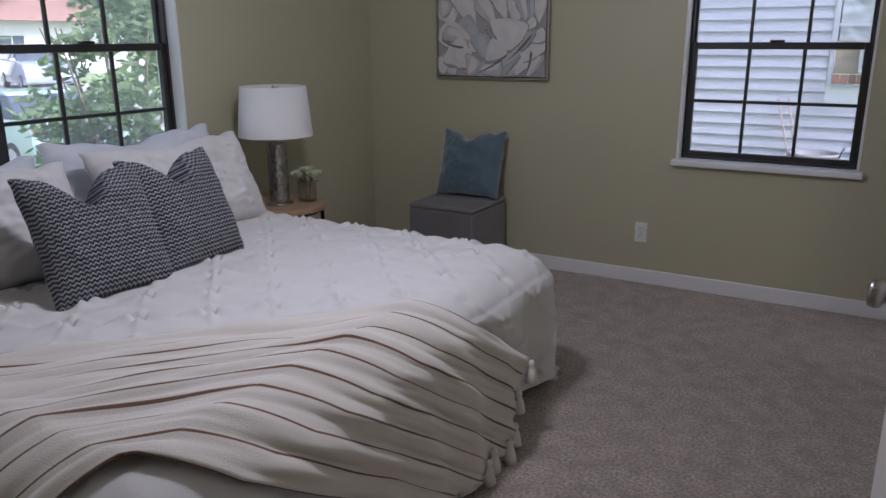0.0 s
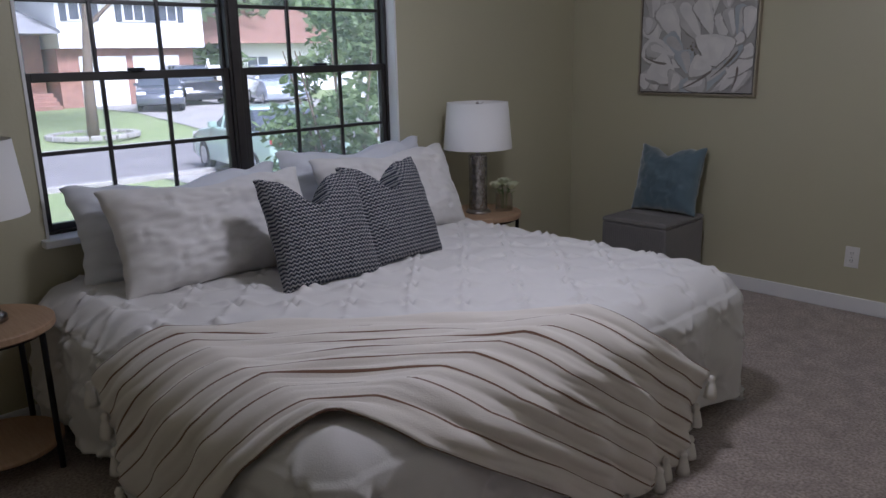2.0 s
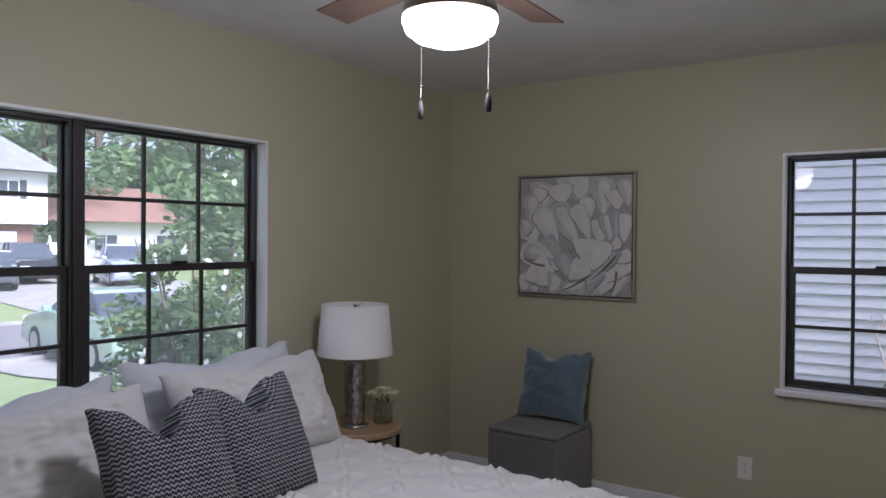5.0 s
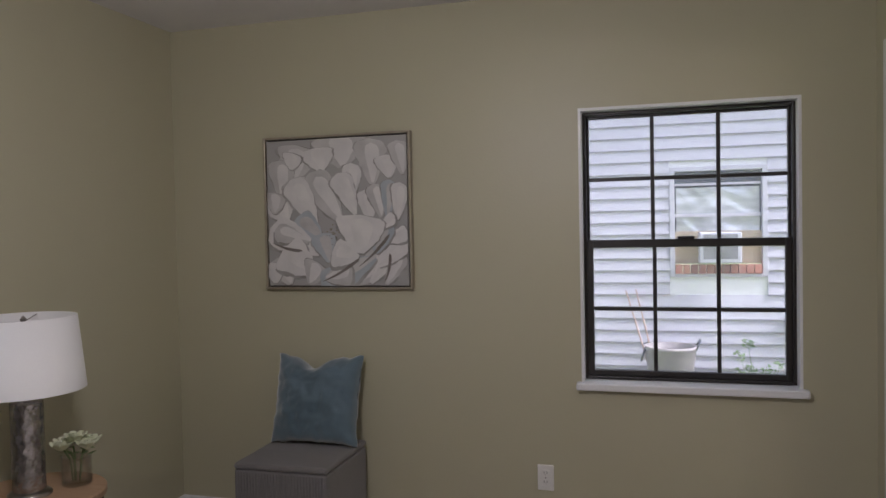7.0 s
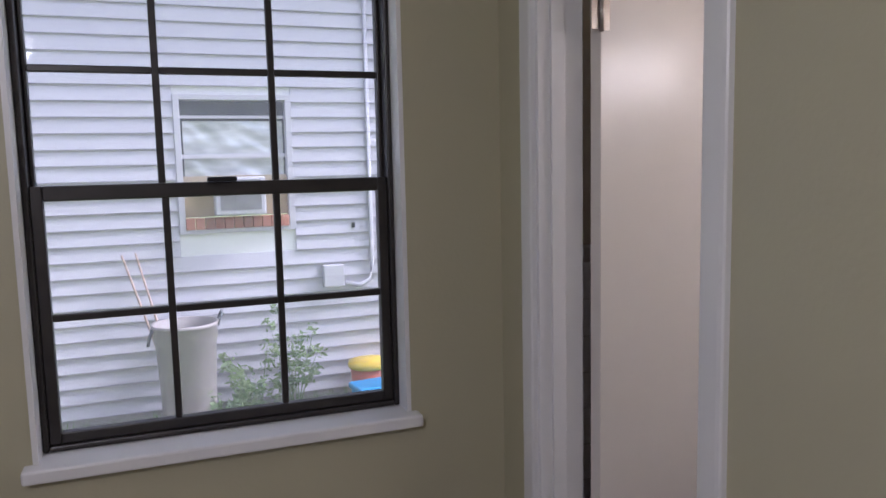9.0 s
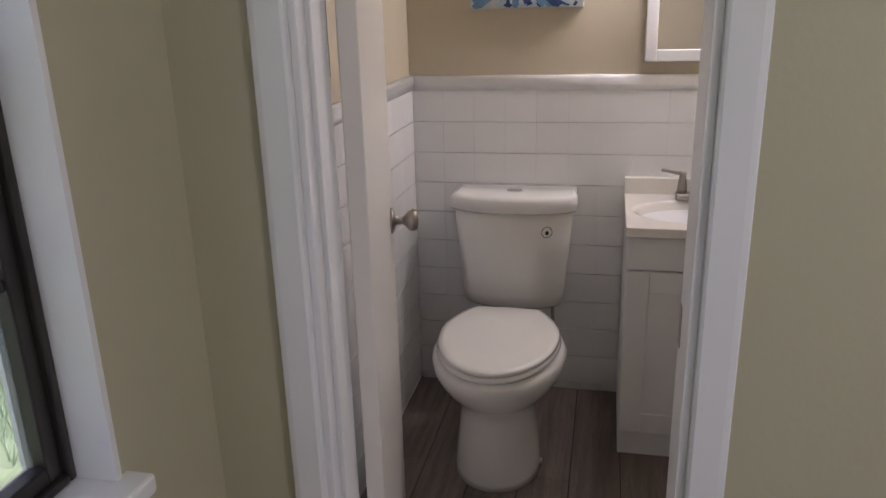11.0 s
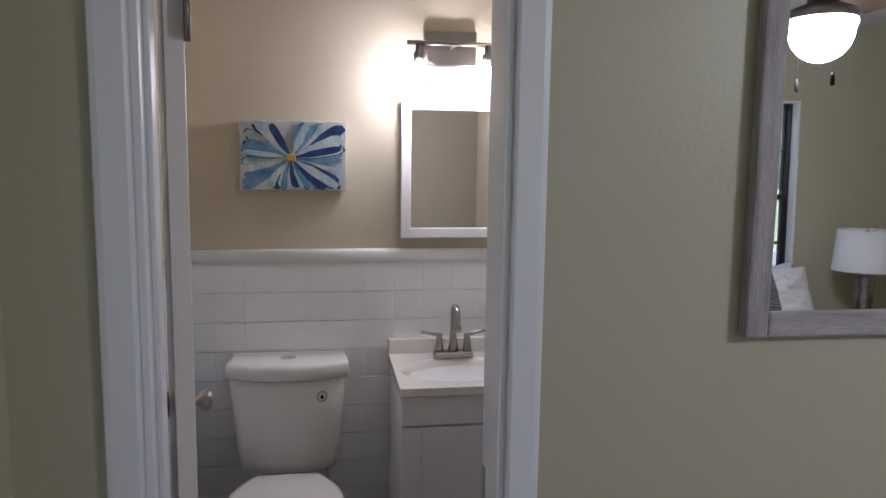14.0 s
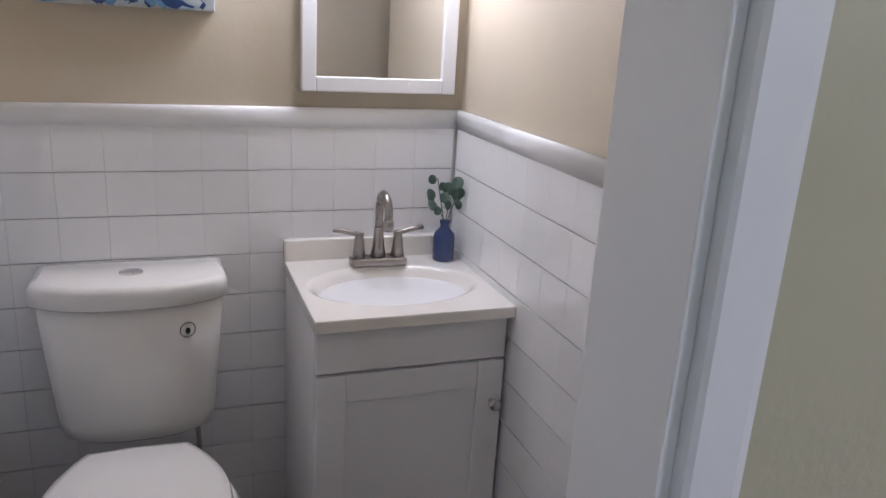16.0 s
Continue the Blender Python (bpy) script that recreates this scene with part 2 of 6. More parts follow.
# ---------------- mesh helpers ----------------
def part(name, bm, material, parent=None, label="", smooth=False, m=None):
    me = bpy.data.meshes.new(name)
    if smooth:
        for f in bm.faces:
            f.smooth = True
    bm.to_mesh(me)
    bm.free()
    me.materials.append(material)
    ob = new(name, me)
    if parent:
        ob.parent = parent
    if m is not None:
        ob.matrix_basis = m
    if label:
        ob["label"] = label
    return ob


def thing(name, label, category, m=None, group="", kind=""):
    ob = new(name)
    ob.empty_display_size = 0.1
    if m is not None:
        ob.matrix_basis = m
    return tagged(ob, label, category, group, kind)


def setting(ob, label, category):
    return tagged(ob, label, category, kind="structure")


def add_box(bm, x0, y0, z0, x1, y1, z1, bev=0.0, seg=2):
    r = bmesh.ops.create_cube(bm, size=1)
    vs = r["verts"]
    for v in vs:
        v.co = Vector(((x0 + x1) / 2 + v.co.x * (x1 - x0), (y0 + y1) / 2 + v.co.y * (y1 - y0), (z0 + z1) / 2 + v.co.z * (z1 - z0)))
    if bev:
        es = list({e for v in vs for e in v.link_edges})
        bmesh.ops.bevel(bm, geom=es, offset=bev, segments=seg, profile=0.5, affect="EDGES")
    return bm


def box(x0, y0, z0, x1, y1, z1, bev=0.0, seg=2):
    return add_box(bmesh.new(), x0, y0, z0, x1, y1, z1, bev, seg)


def add_lathe(bm, prof, n=32, at=(0, 0, 0), sx=1.0, sy=1.0, close=False):
    """prof: (radius, z) pairs, turned about the upright axis."""
    rings = []
    for r, z in prof:
        if r < 1e-6:
            rings.append([bm.verts.new((at[0], at[1], at[2] + z))])
        else:
            rings.append([bm.verts.new((at[0] + r * sx * math.cos(2 * math.pi * i / n), at[1] + r * sy * math.sin(2 * math.pi * i / n), at[2] + z)) for i in range(n)])
    for a, b in zip(rings, rings[1:]):
        for i in range(n):
            j = (i + 1) % n
            if len(a) == 1 and len(b) > 1:
                bm.faces.new((a[0], b[i], b[j]))
            elif len(b) == 1 and len(a) > 1:
                bm.faces.new((a[i], b[0], a[j]))
            elif len(a) > 1:
                bm.faces.new((a[i], b[i], b[j], a[j]))
    bmesh.ops.recalc_face_normals(bm, faces=bm.faces)
    return bm


def lathe(prof, n=32, at=(0, 0, 0), sx=1.0, sy=1.0):
    return add_lathe(bmesh.new(), prof, n, at, sx, sy)


def add_tube(bm, pts, r, n=8, r_end=None):
    """A round bar along points, tapering to r_end."""
    pts = [Vector(p) for p in pts]
    rings = []
    for i, p in enumerate(pts):
        d = (pts[min(i + 1, len(pts) - 1)] - pts[max(i - 1, 0)]).normalized()
        a = d.cross(Vector((0, 0, 1)) if abs(d.z) < 0.9 else Vector((1, 0, 0))).normalized()
        b = d.cross(a)
        rr = r if r_end is None else r + (r_end - r) * i / max(1, len(pts) - 1)
        rings.append([bm.verts.new(p + rr * (a * math.cos(2 * math.pi * k / n) + b * math.sin(2 * math.pi * k / n))) for k in range(n)])
    for a, b in zip(rings, rings[1:]):
        for k in range(n):
            bm.faces.new((a[k], a[(k + 1) % n], b[(k + 1) % n], b[k]))
    bm.faces.new(rings[0])
    bm.faces.new(rings[-1])
    bmesh.ops.recalc_face_normals(bm, faces=bm.faces)
    return bm


def tube(pts, r, n=8, r_end=None):
    return add_tube(bmesh.new(), pts, r, n, r_end)


def grid(nu, nv, fn):
    bm = bmesh.new()
    vs = [[bm.verts.new(fn(i / nu, j / nv)) for j in range(nv + 1)] for i in range(nu + 1)]
    for i in range(nu):
        for j in range(nv):
            bm.faces.new((vs[i][j], vs[i + 1][j], vs[i + 1][j + 1], vs[i][j + 1]))
    bmesh.ops.recalc_face_normals(bm, faces=bm.faces)
    return bm


def prism(outline, d0, d1, bev=0.0):
    """An (x, z) outline pushed along y from d0 to d1."""
    bm = bmesh.new()
    a = [bm.verts.new((x, d0, z)) for x, z in outline]
    b = [bm.verts.new((x, d1, z)) for x, z in outline]
    k = len(outline)
    bm.faces.new(a)
    bm.faces.new(b)
    for i in range(k):
        bm.faces.new((a[i], a[(i + 1) % k], b[(i + 1) % k], b[i]))
    bmesh.ops.recalc_face_normals(bm, faces=bm.faces)
    if bev:
        bmesh.ops.bevel(bm, geom=list(bm.edges), offset=bev, segments=2, profile=0.5, affect="EDGES")
    return bm


# ---------------- shell of the rooms ----------------
XC, YD, H = 3.19, -4.84, 2.44
WA = (-3.435, -1.588, 0.735, 1.955)      # front window opening: y0, y1, z0, z1
WB = (2.03, 2.92, 0.735, 1.93)       # side window opening: x0, x1, z0, z1
BX0, BX1, BY0, BY1 = 3.31, 4.66, -1.95, 0.0


def wall(name, pieces, material, label):
    bm = bmesh.new()
    for p in pieces:
        add_box(bm, *p)
    return setting(part(name, bm, material), label, "wall")


T = 0.16
wall("wall_west", [(-T, YD - T, 0, 0, WA[0], H), (-T, WA[1], 0, 0, T, H), (-T, WA[0], 0, 0, WA[1], WA[2]), (-T, WA[0], WA[3], 0, WA[1], H)], WALL, "khaki painted bedroom wall with the front window")
wall("wall_north", [(0, 0, 0, WB[0], T, H), (WB[1], 0, 0, XC + 0.06, T, H), (WB[0], 0, 0, WB[1], T, WB[2]), (WB[0], 0, WB[3], WB[1], T, H)], WALL, "khaki painted bedroom wall with the side window")
DY0, DY1, DZ = -0.816, -0.205, 2.03
wall("wall_east", [(XC, DY1, 0, XC + 0.06, 0, H), (XC, DY0, DZ, XC + 0.06, DY1, H), (XC, -3.49, 0, XC + 0.06, DY0, H)], WALL, "khaki painted bedroom wall with the bathroom door")
wall("wall_east_bath_side", [(XC + 0.06, DY1, 0, BX0, 0, H), (XC + 0.06, DY0, DZ, BX0, DY1, H), (XC + 0.06, -3.49, 0, BX0, DY0, H)], BATH_WALL, "beige painted back of the bathroom door wall")
wall("wall_south", [(-T, YD - T, 0, 4.42, YD, H)], WALL, "khaki painted bedroom wall behind the bed side")
wall("wall_alcove", [(4.30, YD, 0, 4.42, -3.37, H), (BX0, -3.49, 0, 4.30, -3.37, H)], WALL, "khaki painted walls of the entry alcove")
BWY = (3.60, 3.90, 1.22, 1.95)         # bathroom window opening in the north wall
wall("wall_bath_north", [(XC + 0.06, 0, 0, BWY[0], T, H), (BWY[1], 0, 0, BX1 + 0.12, T, H), (BWY[0], 0, 0, BWY[1], T, BWY[2]), (BWY[0], 0, BWY[3], BWY[1], T, H)], BATH_WALL, "beige painted bathroom outer wall")
wall("wall_bath_east", [(BX1, BY0 - 0.12, 0, BX1 + 0.12, 0, H)], BATH_WALL, "beige painted wall behind toilet and vanity")
wall("wall_bath_south", [(BX0, BY0 - 0.12, 0, BX1, BY0, H)], BATH_WALL, "beige painted bathroom end wall")
wall("wall_bath_partition", [(3.90, -1.30, 0, BX1, -1.205, H)], BATH_WALL, "beige painted short wall beside the vanity")
setting(part("floor", box(-T, YD - T, -0.12, 4.42, T, 0.0), CARPET), "worn taupe cut-pile carpet", "floor")
setting(part("ceiling", box(-T, YD - T, H, BX1 + 0.12, T, H + 0.12), CEIL), "white textured ceiling", "ceiling")


def baseboard(name, x0, y0, x1, y1):
    setting(part(name, box(x0, y0, 0.0, x1, y1, 0.085, 0.005), TRIM), "white painted wooden baseboard", "baseboard")


baseboard("baseboard_west", 0, YD + 0.014, 0.014, -0.014)
baseboard("baseboard_north", 0, -0.014, XC, 0)
baseboard("baseboard_south", 0.014, YD, 4.30, YD + 0.014)
baseboard("baseboard_east_1", XC - 0.014, -0.143, XC, -0.014)
baseboard("baseboard_east_2", XC - 0.014, -3.48, XC, -0.87)


# ---------------- windows ----------------
def sash_window(name, w, z0, z1, m, label, glass_inset=0.0):
    """Built along +x from 0 to w, seen from -y; the frame stands at y = 0."""
    win = thing(name, label, "window", m, kind="structure")
    zm = (z0 + z1) / 2 + 0.010
    ft = 0.014
    bm = bmesh.new()
    for b in ((0, -0.03, z0, ft, 0.045, z1), (w - ft, -0.03, z0, w, 0.045, z1), (ft, -0.03, z1 - ft, w - ft, 0.045, z1), (ft, -0.03, z0, w - ft, 0.045, z0 + ft)):
        add_box(bm, *b, 0.004)
    fr = part("window_frame", bm, BLACKF, win)
    for lower in (True, False):
        a, b = (z0 + ft, zm + 0.018) if lower else (zm - 0.018, z1 - ft)
        yy = -0.018 if lower else 0.012
        st = 0.026 if lower else 0.010
        bm = bmesh.new()
        x0, x1 = ft, w - ft
        rail_b, rail_t = (0.026, 0.034) if lower else (0.034, 0.010)
        for q in ((x0, yy, a, x0 + st, yy + 0.028, b), (x1 - st, yy, a, x1, yy + 0.028, b), (x0 + st, yy, a, x1 - st, yy + 0.028, a + rail_b), (x0 + st, yy, b - rail_t, x1 - st, yy + 0.028, b)):
            add_box(bm, *q, 0.003)
        sash = part("sash", bm, BLACKF, win)
        gx0, gx1, gz0, gz1 = x0 + st, x1 - st, a + rail_b, b - rail_t
        for k in (1, 2):
            x = gx0 + (gx1 - gx0) * k / 3
            part("muntin", box(x - 0.0085, yy + 0.004, gz0, x + 0.0085, yy + 0.02, gz1, 0.003), BLACKF, sash)
        z = (gz0 + gz1) / 2
        for k in range(3):
            xa, xb = gx0 + (gx1 - gx0) * k / 3 + (0.0085 if k else 0), gx0 + (gx1 - gx0) * (k + 1) / 3 - (0.0085 if k < 2 else 0)
            part("muntin", box(xa, yy + 0.004, z - 0.0085, xb, yy + 0.02, z + 0.0085, 0.003), BLACKF, sash)
        g = part("pane", box(gx0, yy + 0.0215, gz0, gx1, yy + 0.0245, gz1), GLASS, sash, "clear window glass")
        g.visible_shadow = False
    lock = part("sash_lock", box(w / 2 - 0.035, -0.045, zm + 0.018, w / 2 + 0.035, -0.019, zm + 0.03, 0.004), BLACKM, win, "black sash lock")
    return win


def lined(name, w, z0, z1, m, depth, label):
    """White jamb lining and a projecting sill for an opening of width w."""
    li = thing(name, label, "window trim", m, kind="structure")
    part("jamb", box(-0.0118, -0.004, z0 + 0.0045, 0.0, depth, z1), TRIM, li)
    part("jamb", box(w, -0.004, z0 + 0.0045, w + 0.0118, depth, z1), TRIM, li)
    part("head", box(-0.012, -0.004, z1, w + 0.012, depth, z1 + 0.012), TRIM, li)
    part("sill", box(-0.032, -0.045, z0 - 0.028, w + 0.032, depth, z0 + 0.004, 0.006), TRIM, li, "white painted window sill")


lined("window_trim_1", WB[1] - WB[0] - 0.024, WB[2], WB[3] - 0.012, pose(WB[0] + 0.012, 0, 0), 0.155, "white painted jambs and sill of the side window")
sash_window("window_1", WB[1] - WB[0] - 0.024, WB[2] + 0.005, WB[3] - 0.013, pose(WB[0] + 0.012, 0.09, 0), "dark bronze six-over-six sash window in the side wall")
wm = pose(0, WA[0] + 0.012, 0, 0, 0, 90)
wa = WA[1] - WA[0] - 0.024
lined("window_trim_2", wa, WA[2], WA[3] - 0.012, wm, 0.155, "white painted jambs and sill of the front window")
sash_window("window_2", wa / 2 - 0.02, WA[2] + 0.005, WA[3] - 0.013, pose(-0.09, WA[0] + 0.012, 0, 0, 0, 90), "dark bronze sash window over the bed, first half")
sash_window("window_3", wa / 2 - 0.02, WA[2] + 0.005, WA[3] - 0.013, pose(-0.09, WA[0] + 0.012 + wa / 2 + 0.02, 0, 0, 0, 90), "dark bronze sash window over the bed, second half")
ym = WA[0] + 0.012 + wa / 2
setting(part("window_mullion", box(-0.135, ym - 0.02, WA[2] + 0.005, -0.055, ym + 0.02, WA[3] - 0.013, 0.004), BLACKF), "dark bronze mullion between the front windows", "window")
sash_window("window_4", BWY[1] - BWY[0], BWY[2], BWY[3], pose(BWY[0], 0.075, 0), "small dark bronze window behind the bathroom door")


# ---------------- doors ----------------
def knob(parent, m):
    k = part("knob", lathe([(0, 0), (0.033, 0), (0.033, 0.004), (0.026, 0.009), (0.012, 0.013), (0.010, 0.03), (0.016, 0.036), (0.026, 0.046), (0.028, 0.056), (0.024, 0.066), (0, 0.070)], 28), STEEL, parent, "satin nickel door knob", True, m)
    return k


def casing(name, y0, y1, z1, x, sgn, label):
    """Moulded trim round an opening in a wall of constant x; sgn is the side that it stands out to."""
    t = thing(name, label, "door trim", kind="structure")
    for ya, yb, out in ((y0 - 0.059, y0, -1), (y1, y1 + 0.059, 1)):
        o = [(0, 0), (0.011, 0), (0.0145, 0.003), (0.016, 0.012), (0.016, 0.053), (0.013, 0.058), (0, 0.059)]
        bm = bmesh.new()
        lo = [bm.verts.new((x + sgn * a, (ya + b) if out < 0 else (yb - b), 0)) for a, b in o]
        hi = [bm.verts.new((v.co.x, v.co.y, z1 + 0.059)) for v in lo]
        k = len(o)
        bm.faces.new(lo)
        bm.faces.new(hi)
        for i in range(k):
            bm.faces.new((lo[i], lo[(i + 1) % k], hi[(i + 1) % k], hi[i]))
        bmesh.ops.recalc_face_normals(bm, faces=bm.faces)
        part("side_casing", bm, TRIM, t)
    xa, xb = sorted((x, x + sgn * 0.017))
    part("head_casing", box(xa, y0, z1, xb, y1, z1 + 0.059, 0.003), TRIM, t)


casing("door_trim_1", DY0, DY1, DZ, XC, -1, "white moulded casing round the bathroom doorway")
jm = thing("door_jamb_1", "white painted jamb of the bathroom doorway with a stop", "door frame", kind="structure")
for ya, yb in ((DY0, DY0 + 0.014), (DY1 - 0.014, DY1)):
    part("jamb", box(XC - 0.002, ya, 0, BX0 + 0.002, yb, DZ, 0.002), TRIM, jm)
part("strike_plate", box(BX0 - 0.030, DY0 + 0.0135, 0.835, BX0 - 0.004, DY0 + 0.0152, 0.905), STEEL, jm, "nickel strike plate")
part("stop", box(XC + 0.03, DY1 - 0.024, 0, XC + 0.068, DY1 - 0.014, DZ, 0.002), TRIM, jm)
part("head", box(XC - 0.002, DY0 + 0.014, DZ - 0.014, BX0 + 0.002, DY1 - 0.014, DZ), TRIM, jm)


def door(name, w, h, m, label, hinges, kz=0.867):
    """A flush door from its hinge line along +x, 35 mm thick towards +y."""
    d = thing(name, label, "door", m, kind="structure")
    leaf = part("leaf", box(0.002, 0, 0.012, w, 0.035, h, 0.002), DOORP, d)
    knob(d, pose(w - 0.06, 0, kz, 90, 0, 0))
    knob(d, pose(w - 0.06, 0.035, kz, -90, 0, 0))
    part("latch_plate", box(w - 0.0005, 0.006, kz - 0.032, w + 0.0015, 0.029, kz + 0.033), STEEL, d, "nickel latch plate")
    for z in hinges:
        hg = part("hinge", box(-0.03, -0.002, z - 0.045, 0.03, -0.0005, z + 0.045), STEEL, d, "nickel butt hinge")
        part("hinge_pin", lathe([(0, -0.05), (0.006, -0.05), (0.006, 0.05), (0, 0.05)], 12, (0, -0.005, z)), STEEL, d, "", True)
    return d


door("door_1", 0.595, 2.02, pose(3.332, -0.264, 0, 0, 0, 12.3), "off-white flush bathroom door standing open", (0.2, 1.74))
door("door_2", 0.84, 2.02, pose(3.184, -3.45, 0, 0, 0, 95.4), "off-white flush bedroom door folded back against the wall", (0.2, 1.74), 0.93)


# ---------------- bed ----------------
BXF, BY_L, BY_R, BTOP = 1.80, -3.40, -1.56, 0.545


def drape(px, py, lift=0.0, flare=0.10):
    """Where a cloth point that lies flat at (px, py) comes to rest on the bed: flat on top, hanging past the edges."""
    ox = max(0.0, px - BXF)
    oy = max(0.0, BY_L - py) - max(0.0, py - BY_R)
    r = math.hypot(ox, oy)
    if r < 1e-6:
        return Vector((px, py, BTOP + lift)), 0.0
    rad = 0.11
    if r < rad * math.pi / 2:
        a = r / rad
        out, drop = rad * math.sin(a), rad * (1 - math.cos(a))
    else:
        e = r - rad * math.pi / 2
        out, drop = rad + e * flare, rad + e * 0.985
    z = BTOP - drop
    out += lift * min(1, r / 0.1)
    dx, dy = ox / r, -oy / r
    return Vector((min(px, BXF) + dx * out, min(max(py, BY_L), BY_R) + dy * out, max(z, 0.012) + lift * max(0, 1 - r / 0.1))), r


def tuck(px, py):
    """Pinched pleats: a lattice of stitched dimples with creases running between them."""
    s = 0.20
    px, py = px + 0.03 * noise.noise(Vector((px * 3, py * 3, 9))), py + 0.03 * noise.noise(Vector((px * 3, py * 3, 17)))
    a, b = (px + py) / (s * 1.414), (px - py) / (s * 1.414)
    fa, fb = abs(a - round(a)), abs(b - round(b))
    dimple = math.exp(-((fa * fa + fb * fb) / 0.008))
    puff = math.sin(math.pi * (a - math.floor(a))) * math.sin(math.pi * (b - math.floor(b)))
    crease = max(math.exp(-fa / 0.10) * (1 - 0.75 * min(1, fb * 2)), math.exp(-fb / 0.10) * (1 - 0.75 * min(1, fa * 2)))
    k = noise.noise(Vector((px * 9, py * 9, 0)))
    k2 = 1 - abs(noise.noise(Vector((px * 5 + 3, py * 5, 4)))) * 2
    return 0.018 * abs(puff) + 0.049 * crease - 0.052 * dimple + 0.008 * k + 0.008 * k2 * k2


def pinch(px, py, s=0.17):
    """Clean pinched stars of a stuffed sham, with no loose wrinkles."""
    a, b = (px + py) / (s * 1.414), (px - py) / (s * 1.414)
    fa, fb = abs(a - round(a)), abs(b - round(b))
    crease = max(math.exp(-fa / 0.10) * (1 - min(1, fb * 2)), math.exp(-fb / 0.10) * (1 - min(1, fa * 2)))
    return 0.016 * abs(math.sin(math.pi * a) * math.sin(math.pi * b)) + 0.022 * crease - 0.030 * math.exp(-((fa * fa + fb * fb) / 0.010))


bed = thing("bed", "wide bed with a white pleated comforter hanging to the carpet", "bed")
part("mattress", box(0.06, BY_L + 0.05, 0.28, BXF - 0.04, BY_R - 0.05, BTOP - 0.03, 0.05, 3), CREAM, bed)
part("box_spring", box(0.06, BY_L + 0.06, 0.10, BXF - 0.05, BY_R - 0.06, 0.275, 0.02), SHEETB, bed)
for fx in (0.15, BXF - 0.15):
    for fy in (BY_L + 0.15, BY_R - 0.15):
        part("leg", lathe([(0, 0), (0.025, 0), (0.03, 0.1), (0, 0.1)], 14, (fx, fy, 0)), BLACKM, bed)
X0c, X1c, Y0c, Y1c = 0.05, BXF + 0.55, BY_L - 0.54, BY_R + 0.54


TH0, TDU, TDV = Vector((0.76, -3.57)), Vector((1.36, 1.66)), Vector((0.49, -0.418))
TDET = TDU.x * TDV.y - TDU.y * TDV.x


def under_throw(px, py):
    """1 where the throw presses the comforter flat, 0 well away from it."""
    d = Vector((px, py)) - TH0
    u, v = (d.x * TDV.y - d.y * TDV.x) / TDET, (TDU.x * d.y - TDU.y * d.x) / TDET
    e = min(u, 1 - u) * 2.1, min(v, 1 - v) * 0.64
    return min(1.0, max(0.0, min(e) / 0.05 + 1.0))


def comforter_point(u, v):
    px, py = X0c + (X1c - X0c) * u, Y0c + (Y1c - Y0c) * v
    lift = 0.012 + tuck(px, py) * (1 - 0.8 * under_throw(px, py)) * (1 - 0.45 * min(1.0, max(0.0, (px - BXF + 0.10) / 0.15)))
    p, r = drape(px, py, lift, 0.03)
    if r > 0.12:
        w = min(1, (r - 0.12) / 0.3)
        s = px * 7 if px < BXF else (py * 7 + 3)
        fold = 0.030 * w * math.sin(s * 2.2 + 1.5 * noise.noise(Vector((s * 0.4, 2, 0)))) + 0.02 * w * noise.noise(Vector((px * 5, py * 5, 3)))
        side = Vector((1, 0, 0)) if px > BXF else Vector((0, -1 if py < BY_L else 1, 0))
        p += side * (fold + 0.012 * math.sin(min(1, r / 0.5) * math.pi))
    p.z = max(0.015, p.z)
    return p


comf = part("comforter", grid(300, 370, comforter_point), COMF, bed, "white cotton comforter with pinched pleats", True)
sol = comf.modifiers.new("thick", "SOLIDIFY")
sol.thickness, sol.offset = 0.02, -1

# striped throw
THROW = bpy.data.materials.new("ivory_throw_with_brown_stripes")
THROW.use_nodes = True
nt = THROW.node_tree
n, l = nt.nodes, nt.links
b = n["Principled BSDF"]
b.inputs["Roughness"].default_value = 0.95
b.inputs["Specular IOR Level"].default_value = 0.15
b.inputs["Sheen Weight"].default_value = 0.2
at = n.new("ShaderNodeUVMap")
sep = n.new("ShaderNodeSeparateXYZ")
l.new(at.outputs[0], sep.inputs[0])
mm = n.new("ShaderNodeMath"); mm.operation = "MULTIPLY"; mm.inputs[1].default_value = 9.0
fr = n.new("ShaderNodeMath"); fr.operation = "FRACT"
lt = n.new("ShaderNodeMath"); lt.operation = "LESS_THAN"; lt.inputs[1].default_value = 0.075
l.new(sep.outputs[1], mm.inputs[0]); l.new(mm.outputs[0], fr.inputs[0]); l.new(fr.outputs[0], lt.inputs[0])
nz = n.new("ShaderNodeTexNoise"); nz.inputs["Scale"].default_value = 5
mx0 = n.new("ShaderNodeMix"); mx0.data_type = "RGBA"
mx0.inputs[6].default_value, mx0.inputs[7].default_value = (0.80, 0.755, 0.69, 1), (0.72, 0.67, 0.60, 1)
l.new(nz.outputs[0], mx0.inputs[0])
mx1 = n.new("ShaderNodeMix"); mx1.data_type = "RGBA"
l.new(lt.outputs[0], mx1.inputs[0]); l.new(mx0.outputs[2], mx1.inputs[6])
mx1.inputs[7].default_value = (0.20, 0.115, 0.075, 1)
l.new(mx1.outputs[2], b.inputs["Base Color"])
wv = n.new("ShaderNodeTexNoise"); wv.inputs["Scale"].default_value = 300
bp = n.new("ShaderNodeBump"); bp.inputs["Strength"].default_value = 0.4; bp.inputs["Distance"].default_value = 0.003
l.new(wv.outputs[0], bp.inputs["Height"]); l.new(bp.outputs[0], b.inputs["Normal"])



